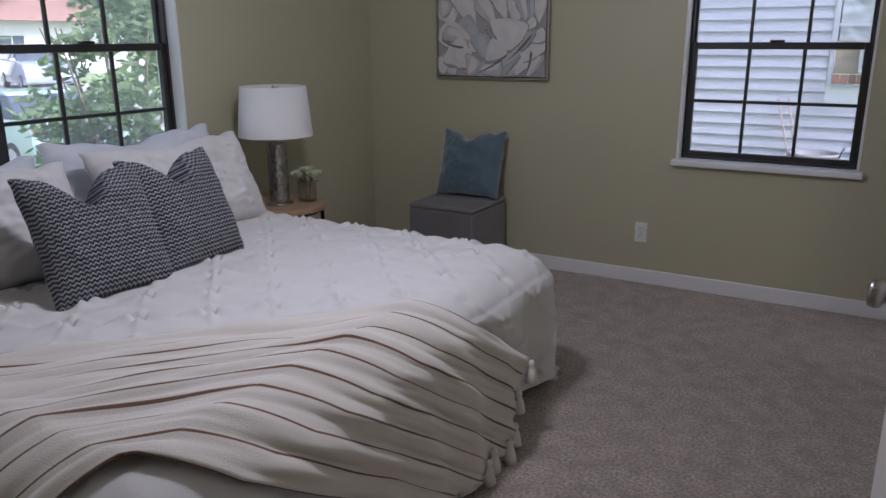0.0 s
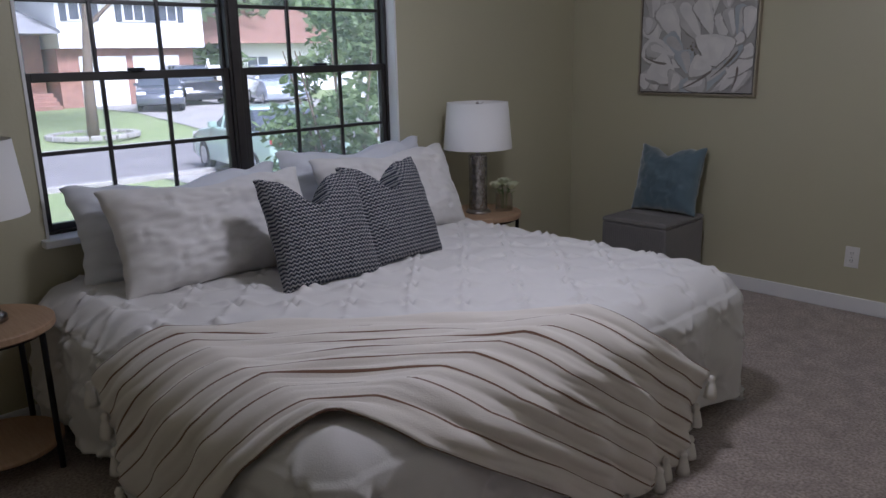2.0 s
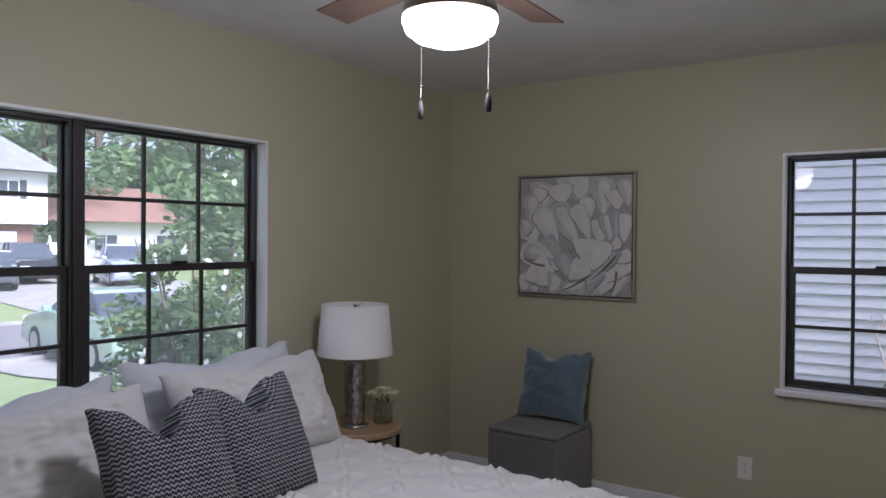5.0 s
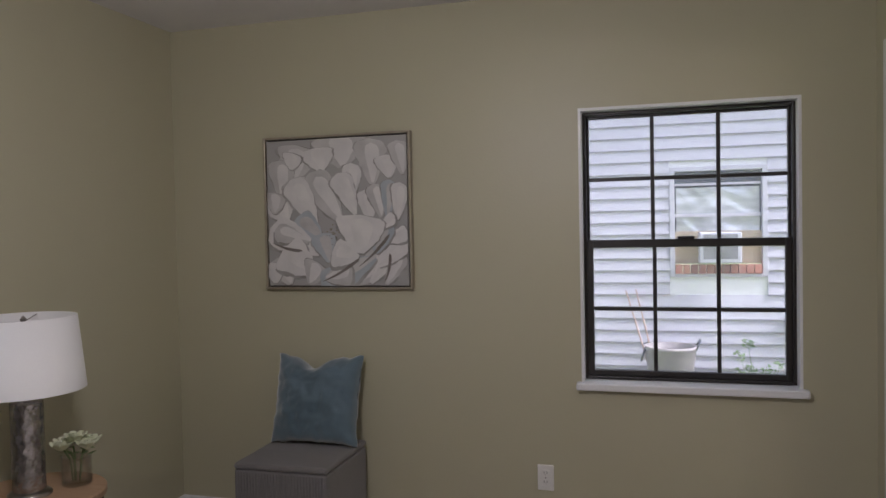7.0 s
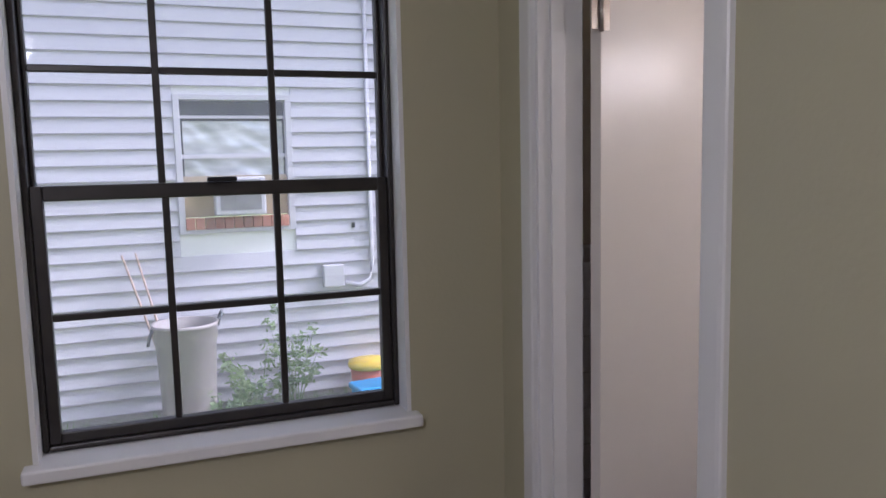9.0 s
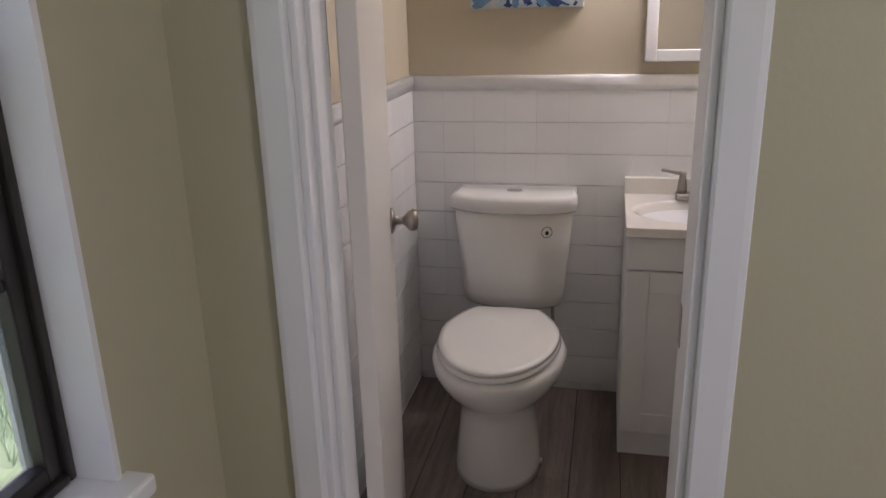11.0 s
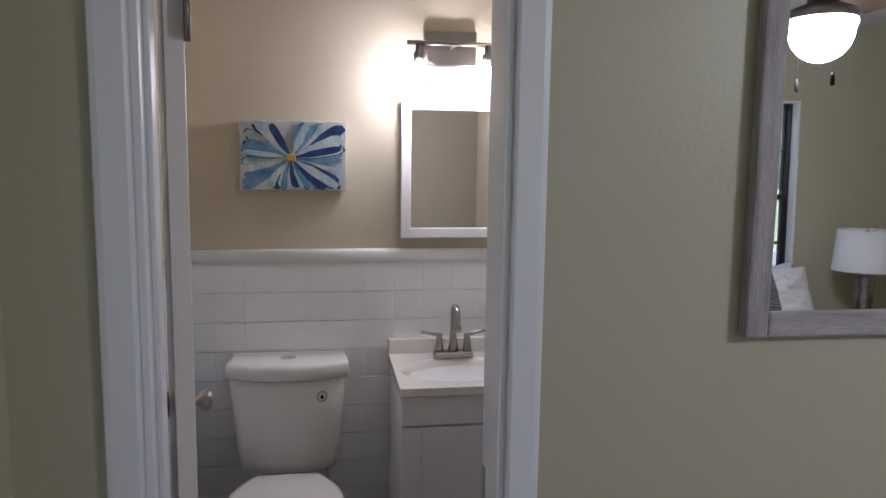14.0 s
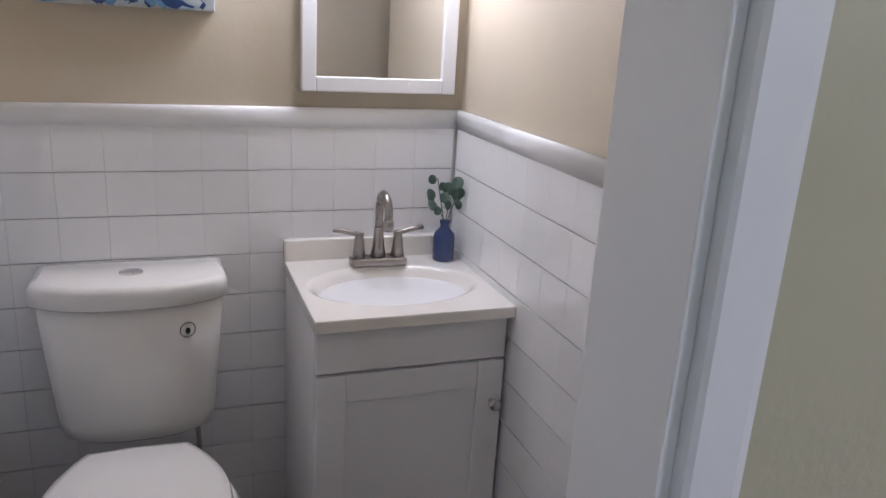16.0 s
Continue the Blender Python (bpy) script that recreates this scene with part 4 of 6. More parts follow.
# ---------------- outlets ----------------
def outlet(m, label):
    o = thing("wall_outlet", label, "outlet", m, "bedroom outlets")
    part("plate", box(-0.036, -0.006, -0.058, 0.036, 0, 0.058, 0.003), PLATE, o)
    for dz in (-0.021, 0.021):
        r = part("receptacle", box(-0.017, -0.0085, dz - 0.014, 0.017, -0.0065, dz + 0.014, 0.004), PLATE, o)
        bm = bmesh.new()
        for sx in (-0.006, 0.006):
            add_box(bm, sx - 0.0012, -0.0092, dz - 0.001, sx + 0.0012, -0.0087, dz + 0.008)
        add_lathe(bm, [(0, -0.002), (0.0022, 0), (0, 0.002)], 8, (0, -0.0088, dz - 0.006))
        part("slots", bm, DARK, r)
    part("screw", lathe([(0, -0.0025), (0.003, -0.0025), (0.003, 0.0025), (0, 0.0025)], 10, (0, -0.0075, 0)), STEEL, o)
    return o


outlet(pose(1.865, 0, 0.303), "white double outlet plate above the baseboard")
outlet(pose(0, -4.085, 0.285, 0, 0, 90), "white double outlet plate with a lamp cord plugged in")
cd = part("lamp_cord", tube([(0.012, -4.085, 0.25), (0.03, -4.08, 0.2), (0.028, -4.04, 0.10), (0.04, -3.99, 0.03), (0.06, -3.93, 0.006), (0.07, -3.86, 0.006)], 0.0035, 8), CORD, None, "", True)
tagged(cd, "beige lamp cord hanging from the outlet to the carpet", "cord")

# ---------------- ceiling fan ----------------
fan = thing("ceiling_fan", "dark-bladed ceiling fan with a lit glass bowl and pull chains", "ceiling fan", pose(FAN_X, FAN_Y, 0))
part("canopy", lathe([(0, 2.44), (0.07, 2.44), (0.068, 2.40), (0.03, 2.375), (0.016, 2.37), (0.016, 2.33), (0, 2.33)], 36), STEEL, fan, "", True)
part("motor", lathe([(0, 2.335), (0.06, 2.335), (0.105, 2.31), (0.11, 2.25), (0.09, 2.215), (0.06, 2.20), (0, 2.20)], 40), STEEL, fan, "brushed nickel motor housing", True)
for k in range(5):
    a = 72 * k + 20
    part("blade", box(0.17, -0.062, 2.222, 0.62, 0.062, 2.229, 0.003), FANWOOD, fan, "dark wood blade", False, pose(0, 0, 0, 0, 0, a) @ pose(0, 0, 2.225, 10, 0, 0) @ pose(0, 0, -2.225))
    part("blade_bracket", box(0.08, -0.018, 2.214, 0.22, 0.018, 2.220, 0.003), STEEL, fan, "", False, pose(0, 0, 0, 0, 0, a))
part("light_collar", lathe([(0, 2.20), (0.05, 2.20), (0.06, 2.15), (0.125, 2.125), (0.134, 2.088), (0.130, 2.086), (0.120, 2.12), (0, 2.135)], 40), STEEL, fan, "", True)
bw = part("bowl", lathe([(0.128, 2.086), (0.132, 2.074), (0.122, 2.046), (0.095, 2.024), (0.055, 2.011), (0, 2.006)], 48), BOWL, fan, "lit frosted glass bowl", True)
bw.visible_shadow = False
for sx in (-0.112, 0.112):
    bm = bmesh.new()
    for k in range(26):
        bmesh.ops.create_icosphere(bm, subdivisions=1, radius=0.0026, matrix=Matrix.Translation((sx, 0.02, 2.115 - k * 0.0095)))
    ch = part("pull_chain", bm, STEEL, fan, "beaded nickel pull chain")
    part("fob", lathe([(0, 1.82), (0.008, 1.824), (0.009, 1.85), (0.004, 1.872), (0, 1.874)], 12, (sx, 0.02, 0)), DARK, ch, "dark wood fob", True)

# ---------------- wall mirror ----------------
mi = thing("wall_mirror", "wall mirror in a whitewashed wood frame", "mirror")
MY0, MY1, MZ0, MZ1, FW = -1.88, -1.249, 1.178, 2.08, 0.045
part("frame_stile", box(XC - 0.03, MY1 - FW, MZ0, XC - 0.002, MY1, MZ1, 0.006), GREYWOOD, mi)
part("frame_stile", box(XC - 0.03, MY0, MZ0, XC - 0.002, MY0 + FW, MZ1, 0.006), GREYWOOD, mi)
part("frame_rail", box(XC - 0.029, MY0 + FW, MZ0, XC - 0.002, MY1 - FW, MZ0 + 0.05, 0.006), GREYWOODH, mi)
part("frame_rail", box(XC - 0.029, MY0 + FW, MZ1 - 0.05, XC - 0.002, MY1 - FW, MZ1, 0.006), GREYWOODH, mi)
mhw, mhh = (MY1 - MY0) / 2 - FW + 0.006, (MZ1 - MZ0) / 2 - 0.044
part("mirror_glass", box(-0.003, -mhw, -mhh, 0.003, mhw, mhh), MIRROR, mi, "clear mirror glass", False, pose(XC - 0.014, (MY0 + MY1) / 2, (MZ0 + MZ1) / 2, 0, 1.0, -0.3))

# ---------------- bathroom ----------------
sub = setting(part("bath_floor", box(BX0 - 0.115, BY0, 0.0, BX1, 0, 0.004), DARK), "grey-brown wood-look plank floor", "floor")

# toilet
to = thing("toilet", "white two-piece toilet with the lid down", "toilet", pose(4.645, -0.378, 0.008, 0, 0, 180))
TCX = 0.35


def egg(rx_front, rx_back, ry, z, cx, k=48):
    return [(cx + (rx_front if math.cos(2 * math.pi * i / k) > 0 else rx_back) * math.cos(2 * math.pi * i / k), ry * math.sin(2 * math.pi * i / k), z) for i in range(k)]


def seat_ring(front, back, ry, z, cx, k=48):
    """A seat outline: round in front, narrowing to a straight edge at the hinges."""
    pts = []
    for i in range(k):
        a = 2 * math.pi * i / k
        c, sn = math.cos(a), math.sin(a)
        if c >= -1e-6:
            pts.append((cx + front * c, ry * sn, z))
        else:
            b = math.acos(min(1.0, max(-1.0, abs(sn)))) / (math.pi / 2)
            if b < 0.75:
                q = b / 0.75
                pts.append((cx - back * q, math.copysign(ry * (1 - 0.42 * q ** 1.9), sn), z))
            else:
                q = (b - 0.75) / 0.25
                pts.append((cx - back - 0.006 * q, math.copysign(ry * 0.58 * (1 - q), sn), z))
    return pts


def loft(rings, cap0=True, cap1=True):
    bm = bmesh.new()
    rs = [[bm.verts.new(p) for p in r] for r in rings]
    k = len(rs[0])
    for a, c in zip(rs, rs[1:]):
        for i in range(k):
            bm.faces.new((a[i], a[(i + 1) % k], c[(i + 1) % k], c[i]))
    if cap0:
        bm.faces.new(rs[0])
    if cap1:
        bm.faces.new(rs[-1])
    bmesh.ops.recalc_face_normals(bm, faces=bm.faces)
    return bm


part("bowl", loft([egg(.168, .20, .134, 0.0, .50), egg(.165, .20, .131, 0.02, .50), egg(.155, .20, .122, 0.12, .50), egg(.148, .20, .113, 0.205, .50), egg(.155, .20, .118, 0.235, .49), egg(.20, .21, .150, 0.268, .48), egg(.250, .22, .182, 0.305, .465), egg(.285, .23, .200, 0.345, .46), egg(.288, .23, .201, 0.372, .46), egg(.280, .22, .192, .386, .46), egg(.262, .21, .178, .392, .46)]), PORC, to, "white glazed bowl and pedestal", True)
part("seat", loft([seat_ring(.272, .19, .178, 0.393, .468), seat_ring(.279, .195, .185, 0.400, .468), seat_ring(.275, .19, .181, 0.410, .468)]), PORC, to, "white plastic seat", True)
part("lid", loft([seat_ring(.270, .19, .176, 0.4115, .468), seat_ring(.276, .195, .182, 0.418, .468), seat_ring(.272, .192, .178, 0.427, .468), seat_ring(.25, .18, .162, 0.431, .468), seat_ring(.12, .09, .08, 0.433, .468)]), PORC, to, "white plastic lid", True)


def tank_ring(hw, d, z, back=0.012, k=14):
    """A tank outline: flat at the back, bowed at the front."""
    pts = []
    for i in range(k + 1):
        s = -1 + 2 * i / k
        pts.append((back + d * (1 - 0.30 * abs(s) ** 3.0), s * hw, z))
    for i in range(k + 1):
        s = 1 - 2 * i / k
        pts.append((back, s * hw * 0.985, z))
    return pts


part("tank", loft([tank_ring(.145, .14, .374), tank_ring(.160, .155, .386), tank_ring(.17, .165, .426), tank_ring(.185, .175, .586), tank_ring(.195, .18, .718)]), PORC, to, "white glazed cistern", True)
lid_ob = part("tank_lid", loft([tank_ring(.200, .186, .719, .008), tank_ring(.208, .196, .725, .006), tank_ring(.208, .196, .761, .006), tank_ring(.203, .188, .771, .008), tank_ring(.19, .17, .774, .015)]), PORC, to, "white glazed cistern lid", True)
part("flush_button", lathe([(0, 0.774), (0.026, 0.774), (0.026, 0.779), (0.022, 0.781), (0, 0.781)], 28, (0.10, 0, 0), 0.7, 1.0), CHROME, lid_ob, "chrome flush button", True)
st = part("sticker", lathe([(0, 0), (0.016, 0), (0.016, 0.0006), (0, 0.0006)], 24, (0, 0, 0)), PLATE, to, "round white water sticker with a dark drop", False, pose(0.184, 0.115, 0.660, 0, 88, 20))
part("ring", lathe([(0.0165, 0), (0.0185, 0), (0.0185, 0.0007), (0.0165, 0.0007)], 24), DARKW, st)
part("drop", lathe([(0, 0.0008), (0.006, 0.0008), (0.006, 0.0012), (0, 0.0012)], 12, (0.002, 0, 0), 1.3, 1.0), DARK, st)
part("bolt_cap", lathe([(0, 0), (0.012, 0), (0.010, 0.012), (0, 0.016)], 14, (0.50, 0.128, 0.01)), PORC, to, "", True)
part("supply_pipe", tube([(0.0, 0.12, 0.16), (0.05, 0.13, 0.17), (0.07, 0.135, 0.25), (0.08, 0.13, 0.39)], 0.006, 8), STEEL, to, "", True)

# vanity
VY0, VY1, VX0 = -1.192, -0.735, 4.212
va = thing("vanity_cabinet", "small white shaker vanity cabinet with one door", "cabinet")
part("body", box(VX0 + 0.040, VY0 + 0.008, 0.09, BX1 - 0.018, VY1 - 0.006, 0.738, 0.002), CABW, va)
part("toe_kick", box(VX0 + 0.044, VY0 + 0.008, 0.008, BX1 - 0.02, VY1 - 0.008, 0.0895), CABW, va)
part("false_drawer", box(VX0 + 0.020, VY0 + 0.010, 0.634, VX0 + 0.0385, VY1 - 0.008, 0.732, 0.0025), CABW, va, "plain white drawer front")
dr = part("door", box(VX0 + 0.026, VY0 + 0.010, 0.10, VX0 + 0.0385, VY1 - 0.008, 0.628, 0.001), CABW, va, "white shaker door")
for q in ((VX0 + 0.019, VY0 + 0.010, 0.10, VX0 + 0.0255, VY0 + 0.075, 0.628), (VX0 + 0.019, VY1 - 0.073, 0.10, VX0 + 0.0255, VY1 - 0.008, 0.628), (VX0 + 0.019, VY0 + 0.0755, 0.10, VX0 + 0.0255, VY1 - 0.0735, 0.165), (VX0 + 0.019, VY0 + 0.0755, 0.563, VX0 + 0.0255, VY1 - 0.0735, 0.628)):
    part("door_rail", box(*q, 0.0015), CABW, dr)
part("pull", lathe([(0, 0), (0.006, 0), (0.006, 0.012), (0.014, 0.018), (0.015, 0.026), (0.010, 0.030), (0, 0.031)], 20), CHROME, dr, "chrome round knob", True, pose(VX0 + 0.019, VY0 + 0.036, 0.525, 0, -90, 0))

tp = thing("washbasin", "cream cultured marble vanity top with an oval basin", "sink")
bcx, bcy, brx, bry, zt = 4.415, (VY0 + VY1) / 2, 0.135, 0.200, 0.765
bm = bmesh.new()
K = 64
x0, x1, y0, y1 = VX0, BX1 - 0.036, VY0, VY1


def rect_pt(a):
    c, s = math.cos(a), math.sin(a)
    tx = (x1 - bcx if c > 0 else x0 - bcx) / c if abs(c) > 1e-6 else 1e9
    ty = (y1 - bcy if s > 0 else y0 - bcy) / s if abs(s) > 1e-6 else 1e9
    t = min(tx, ty)
    return bcx + c * t, bcy + s * t


angs = sorted(set([2 * math.pi * i / K for i in range(K)] + [math.atan2(yy - bcy, xx - bcx) % (2 * math.pi) for xx in (x0, x1) for yy in (y0, y1)]))
rings = []
rings.append([(*rect_pt(a), zt - 0.026) for a in angs])
rings.append([(*rect_pt(a), zt - 0.003) for a in angs])
rings.append([(bcx + (rect_pt(a)[0] - bcx) * 0.994, bcy + (rect_pt(a)[1] - bcy) * 0.994, zt) for a in angs])
for f, d in ((1.06, 0.0), (1.0, -0.003), (0.95, -0.014), (0.86, -0.04), (0.68, -0.075), (0.42, -0.098), (0.1, -0.105)):
    rings.append([(bcx + brx * f * math.cos(a), bcy + bry * f * math.sin(a), zt + d) for a in angs])
bm.free()
slab = part("basin_slab", loft(rings, False, True), MARBLE, tp, "", False)
for p in slab.data.polygons[3 * len(angs):]:
    p.use_smooth = True
part("backsplash", box(x1, VY0, zt - 0.026, BX1 - 0.013, VY1, zt + 0.055, 0.004), MARBLE, tp)
part("drain", lathe([(0, 0), (0.02, 0), (0.02, 0.003), (0, 0.004)], 20, (bcx, bcy, zt - 0.1045)), CHROME, tp, "", True)

fa = thing("faucet", "brushed nickel two-handle faucet with an arched spout", "faucet", pose(4.565, bcy, zt, 0, 0, 180))
part("base_plate", box(-0.026, -0.072, 0, 0.026, 0.072, 0.022, 0.008, 3), STEEL, fa)
part("spout_body", lathe([(0, 0.02), (0.021, 0.02), (0.015, 0.05), (0.011, 0.10), (0, 0.10)], 24), STEEL, fa, "", True)
arc = [(0, 0, 0.095), (0, 0, 0.13)] + [(0.042 - 0.042 * math.cos(a), 0, 0.15 + 0.042 * math.sin(a)) for a in [math.pi * k / 12 for k in range(0, 13)]] + [(0.084, 0, 0.125)]
part("spout", tube(arc, 0.0105, 14), STEEL, fa, "", True)
part("spout_tip", lathe([(0, 0), (0.0135, 0), (0.0135, 0.022), (0.0105, 0.026), (0, 0.026)], 18, (0.084, 0, 0.112)), STEEL, fa, "", True)
for s in (-1, 1):
    hd = part("handle", lathe([(0, 0.02), (0.018, 0.02), (0.014, 0.045), (0.011, 0.075), (0.013, 0.086), (0, 0.09)], 20, (0, s * 0.051, 0)), STEEL, fa, "", True)
    part("lever", tube([(0, s * 0.045, 0.083), (0, s * 0.07, 0.086), (0, s * 0.10, 0.093), (0, s * 0.118, 0.095)], 0.007, 10, 0.0055), STEEL, hd, "", True)

bo = thing("blue_bottle", "blue glass bottle with eucalyptus sprigs on the vanity", "vase", pose(4.575, -1.145, zt))
part("bottle", lathe([(0, 0), (0.026, 0), (0.029, 0.004), (0.029, 0.062), (0.026, 0.075), (0.013, 0.088), (0.011, 0.095), (0.014, 0.104), (0.014, 0.108), (0.010, 0.108), (0, 0.10)], 32), BLUEG, bo, "cobalt blue glass bottle", True)
random.seed(3)
bm_s = bmesh.new()
for q in range(4):
    a = q * 1.7 + 0.4
    top = Vector((0.0, 0.045 * math.cos(a) , 0.17 + 0.018 * q)) + Vector((0.02 * math.sin(a), 0, 0))
    add_tube(bm_s, [(0, 0, 0.09), (top.x * 0.4, top.y * 0.4, 0.14), top], 0.0014, 6)
    for k in range(3):
        f = 0.55 + 0.22 * k
        c = Vector((top.x * f, top.y * f, 0.09 + (top.z - 0.09) * f)) + Vector((random.uniform(-.012, .004), random.uniform(-.014, .014), random.uniform(-.004, .01)))
        nrm = Vector((-0.9, random.uniform(-.5, .5), random.uniform(-.3, .6))).normalized()
        e = nrm.cross(Vector((0, 0, 1))).normalized()
        w = nrm.cross(e)
        r = random.uniform(0.010, 0.0155)
        bm = bmesh.new()
        bm.faces.new([bm.verts.new(c + e * r * math.cos(t) + w * r * 1.15 * math.sin(t) + nrm * 0.003 * math.cos(2 * t)) for t in [2 * math.pi * i / 14 for i in range(14)]])
        part("leaf", bm, EUCA, bo)
part("stems", bm_s, EUCA, bo)

# medicine cabinet, light, canvas
mc = thing("medicine_cabinet", "white framed mirror cabinet above the vanity", "mirror cabinet")
C0, C1, CZ_0, CZ_1 = -1.171, -0.777, 1.192, 1.685
part("body", box(BX1 - 0.012, C0 + 0.004, CZ_0 + 0.004, BX1, C1 - 0.004, CZ_1 - 0.004), CABW, mc)
for q in ((C0, CZ_0, C0 + 0.036, CZ_1), (C1 - 0.036, CZ_0, C1, CZ_1), (C0 + 0.036, CZ_0, C1 - 0.036, CZ_0 + 0.036), (C0 + 0.036, CZ_1 - 0.036, C1 - 0.036, CZ_1)):
    part("frame_rail", box(BX1 - 0.032, q[0], q[1], BX1 - 0.0125, q[2], q[3], 0.003), CABW, mc)
part("mirror_glass", box(BX1 - 0.022, C0 + 0.036, CZ_0 + 0.036, BX1 - 0.018, C1 - 0.036, CZ_1 - 0.036), MIRROR, mc, "clear mirror glass")

vl = thing("vanity_light", "brushed nickel vanity light with two lit glass jars", "wall lamp")
part("back_plate", box(BX1 - 0.03, -1.045, 1.80, BX1, -0.855, 1.925, 0.006), STEEL, vl)
part("arm", tube([(BX1 - 0.02, -0.95, 1.868), (BX1 - 0.12, -0.95, 1.868)], 0.009, 10), STEEL, vl)
part("bar", tube([(BX1 - 0.12, -0.785, 1.868), (BX1 - 0.12, -1.115, 1.868)], 0.008, 12), STEEL, vl, "", True)
for y in (-0.83, -1.07):
    so_ = part("socket", lathe([(0, 1.866), (0.016, 1.866), (0.016, 1.84), (0.024, 1.835), (0.024, 1.80), (0, 1.80)], 20, (BX1 - 0.12, y, 0)), STEEL, vl, "", True)
    jr = part("glass_jar", lathe([(0.025, 1.815), (0.048, 1.80), (0.05, 1.79), (0.05, 1.655), (0.047, 1.655), (0.047, 1.79), (0.025, 1.81)], 32, (BX1 - 0.12, y, 0)), CLEAR, vl, "clear glass jar shade", True)
    jr.visible_shadow = False
    bb = part("bulb", lathe([(0, 1.80), (0.013, 1.79), (0.028, 1.75), (0.03, 1.73), (0.02, 1.705), (0, 1.70)], 24, (BX1 - 0.12, y, 0)), BULB, vl, "lit lamp bulb", True)
    bb.visible_shadow = False

cv = thing("flower_canvas", "blue and white abstract flower canvas on the bathroom wall", "picture")
part("canvas", box(BX1 - 0.032, -0.583, 1.362, BX1, -0.218, 1.602, 0.002), mat("cream_canvas", (0.62, 0.60, 0.55), 0.7, var=0.7, scale=12, color2=(0.34, 0.42, 0.48), bump=0.5, bump_scale=60), cv)
NAVY = mat("navy_brushwork", (0.012, 0.03, 0.12), 0.5, var=0.6, scale=18, color2=(0.03, 0.10, 0.28), bump=0.8, bump_scale=70)
MIDB = mat("mid_blue_brushwork", (0.05, 0.17, 0.36), 0.5, var=0.8, scale=16, color2=(0.22, 0.36, 0.48), bump=0.8, bump_scale=70)
PALEB = mat("pale_blue_brushwork", (0.32, 0.44, 0.52), 0.5, var=0.8, scale=16, color2=(0.66, 0.66, 0.62), bump=0.8, bump_scale=70)
YEL = mat("yellow_brushwork", (0.62, 0.40, 0.06), 0.5, var=0.5, scale=40, bump=0.8)
py0, pz0, PH = -0.393, 1.475, 0.24
k = 0
random.seed(21)
for deg, spread, mt in ((150, 40, NAVY), (200, 30, MIDB), (182, 26, PALEB), (235, 34, NAVY), (262, 24, MIDB), (285, 26, NAVY), (315, 34, MIDB), (330, 30, NAVY), (5, 30, MIDB), (38, 40, NAVY), (20, 22, PALEB), (62, 22, MIDB), (168, 20, MIDB), (128, 14, PALEB)):
    for q in range(9):
        k += 1
        a = radians(deg + random.uniform(-spread / 2, spread / 2))
        ca, sa = math.cos(a), math.sin(a)
        lim = min(abs((0.190 if ca > 0 else 0.175) / ca) if abs(ca) > 1e-3 else 9, abs((0.126 if sa > 0 else 0.112) / sa) if abs(sa) > 1e-3 else 9)
        ln = lim * random.uniform(0.86, 0.99)
        hw = random.uniform(0.008, 0.017)
        pts_l, pts_r = [], []
        for i in range(9):
            s = 0.08 + 0.92 * i / 8
            h_ = hw * min(1, s * 2.2) * (1 if i < 8 else 0.5)
            for sg, lst in ((1, pts_l), (-1, pts_r)):
                yy = ca * s * ln - sa * sg * h_
                zz = sa * s * ln + ca * sg * h_
                lst.append((BX1 - 0.0324 - 0.00005 * k, min(max(py0 - yy, -0.582), -0.219), min(max(pz0 + zz, 1.363), 1.601)))
        bm = bmesh.new()
        A, B = [bm.verts.new(p) for p in pts_l], [bm.verts.new(p) for p in pts_r]
        for i in range(8):
            bm.faces.new((A[i], A[i + 1], B[i + 1], B[i]))
        part("brush_stroke", bm, mt if q % 4 else (NAVY if mt is PALEB else PALEB), cv)
part("flower_heart", box(BX1 - 0.042, py0 - 0.016, pz0 - 0.013, BX1 - 0.036, py0 + 0.016, pz0 + 0.013, 0.003), YEL, cv, "yellow flower heart")


# ---------------- outdoors ----------------
GZ, SZ = -0.5, -1.0         # house lots and the lower street


def ground_z(x):
    """The front lawns slope down to the street on both sides."""
    if x > -3 or x < -27:
        return GZ
    f = (-3 - x) / 8.0 if x > -11 else ((x + 27) / 7.0 if x < -20 else 1.0)
    return GZ + (SZ - GZ) * min(1.0, f)


setting(part("ground", grid(280, 60, lambda u, v: Vector((-140 + 280 * u, -140 + 280 * v, ground_z(-140 + 280 * u) - 0.02))), LAWN), "mown green lawn around the houses", "ground")
setting(part("house_footing", box(-T, YD - T, GZ - 0.05, BX1 + 0.12, T, -0.12), CONC), "concrete footing under the house", "footing")
setting(part("road", box(-19.2, -120, SZ - 0.05, -12.7, 120, SZ), ASPH), "pale grey asphalt street", "road")
for nm, x0_, x1_ in (("kerb_1", -12.7, -12.45), ("kerb_2", -19.45, -19.2)):
    setting(part(nm, box(x0_, -120, SZ - 0.05, x1_, 120, SZ + 0.09, 0.02), CONC), "concrete kerb along the street", "kerb")
setting(part("driveway_1", grid(40, 2, lambda u, v: Vector((-33 + 13.55 * u, 8.2 + 9.3 * v, ground_z(-33 + 13.55 * u) + 0.012))), CONC), "concrete driveway of the house across the street", "driveway")
setting(part("driveway_2", grid(40, 2, lambda u, v: Vector((-12.45 + 11.85 * u, 2.6 + 3.4 * v, ground_z(-12.45 + 11.85 * u) + 0.012))), CONC), "concrete driveway beside the lawn", "driveway")
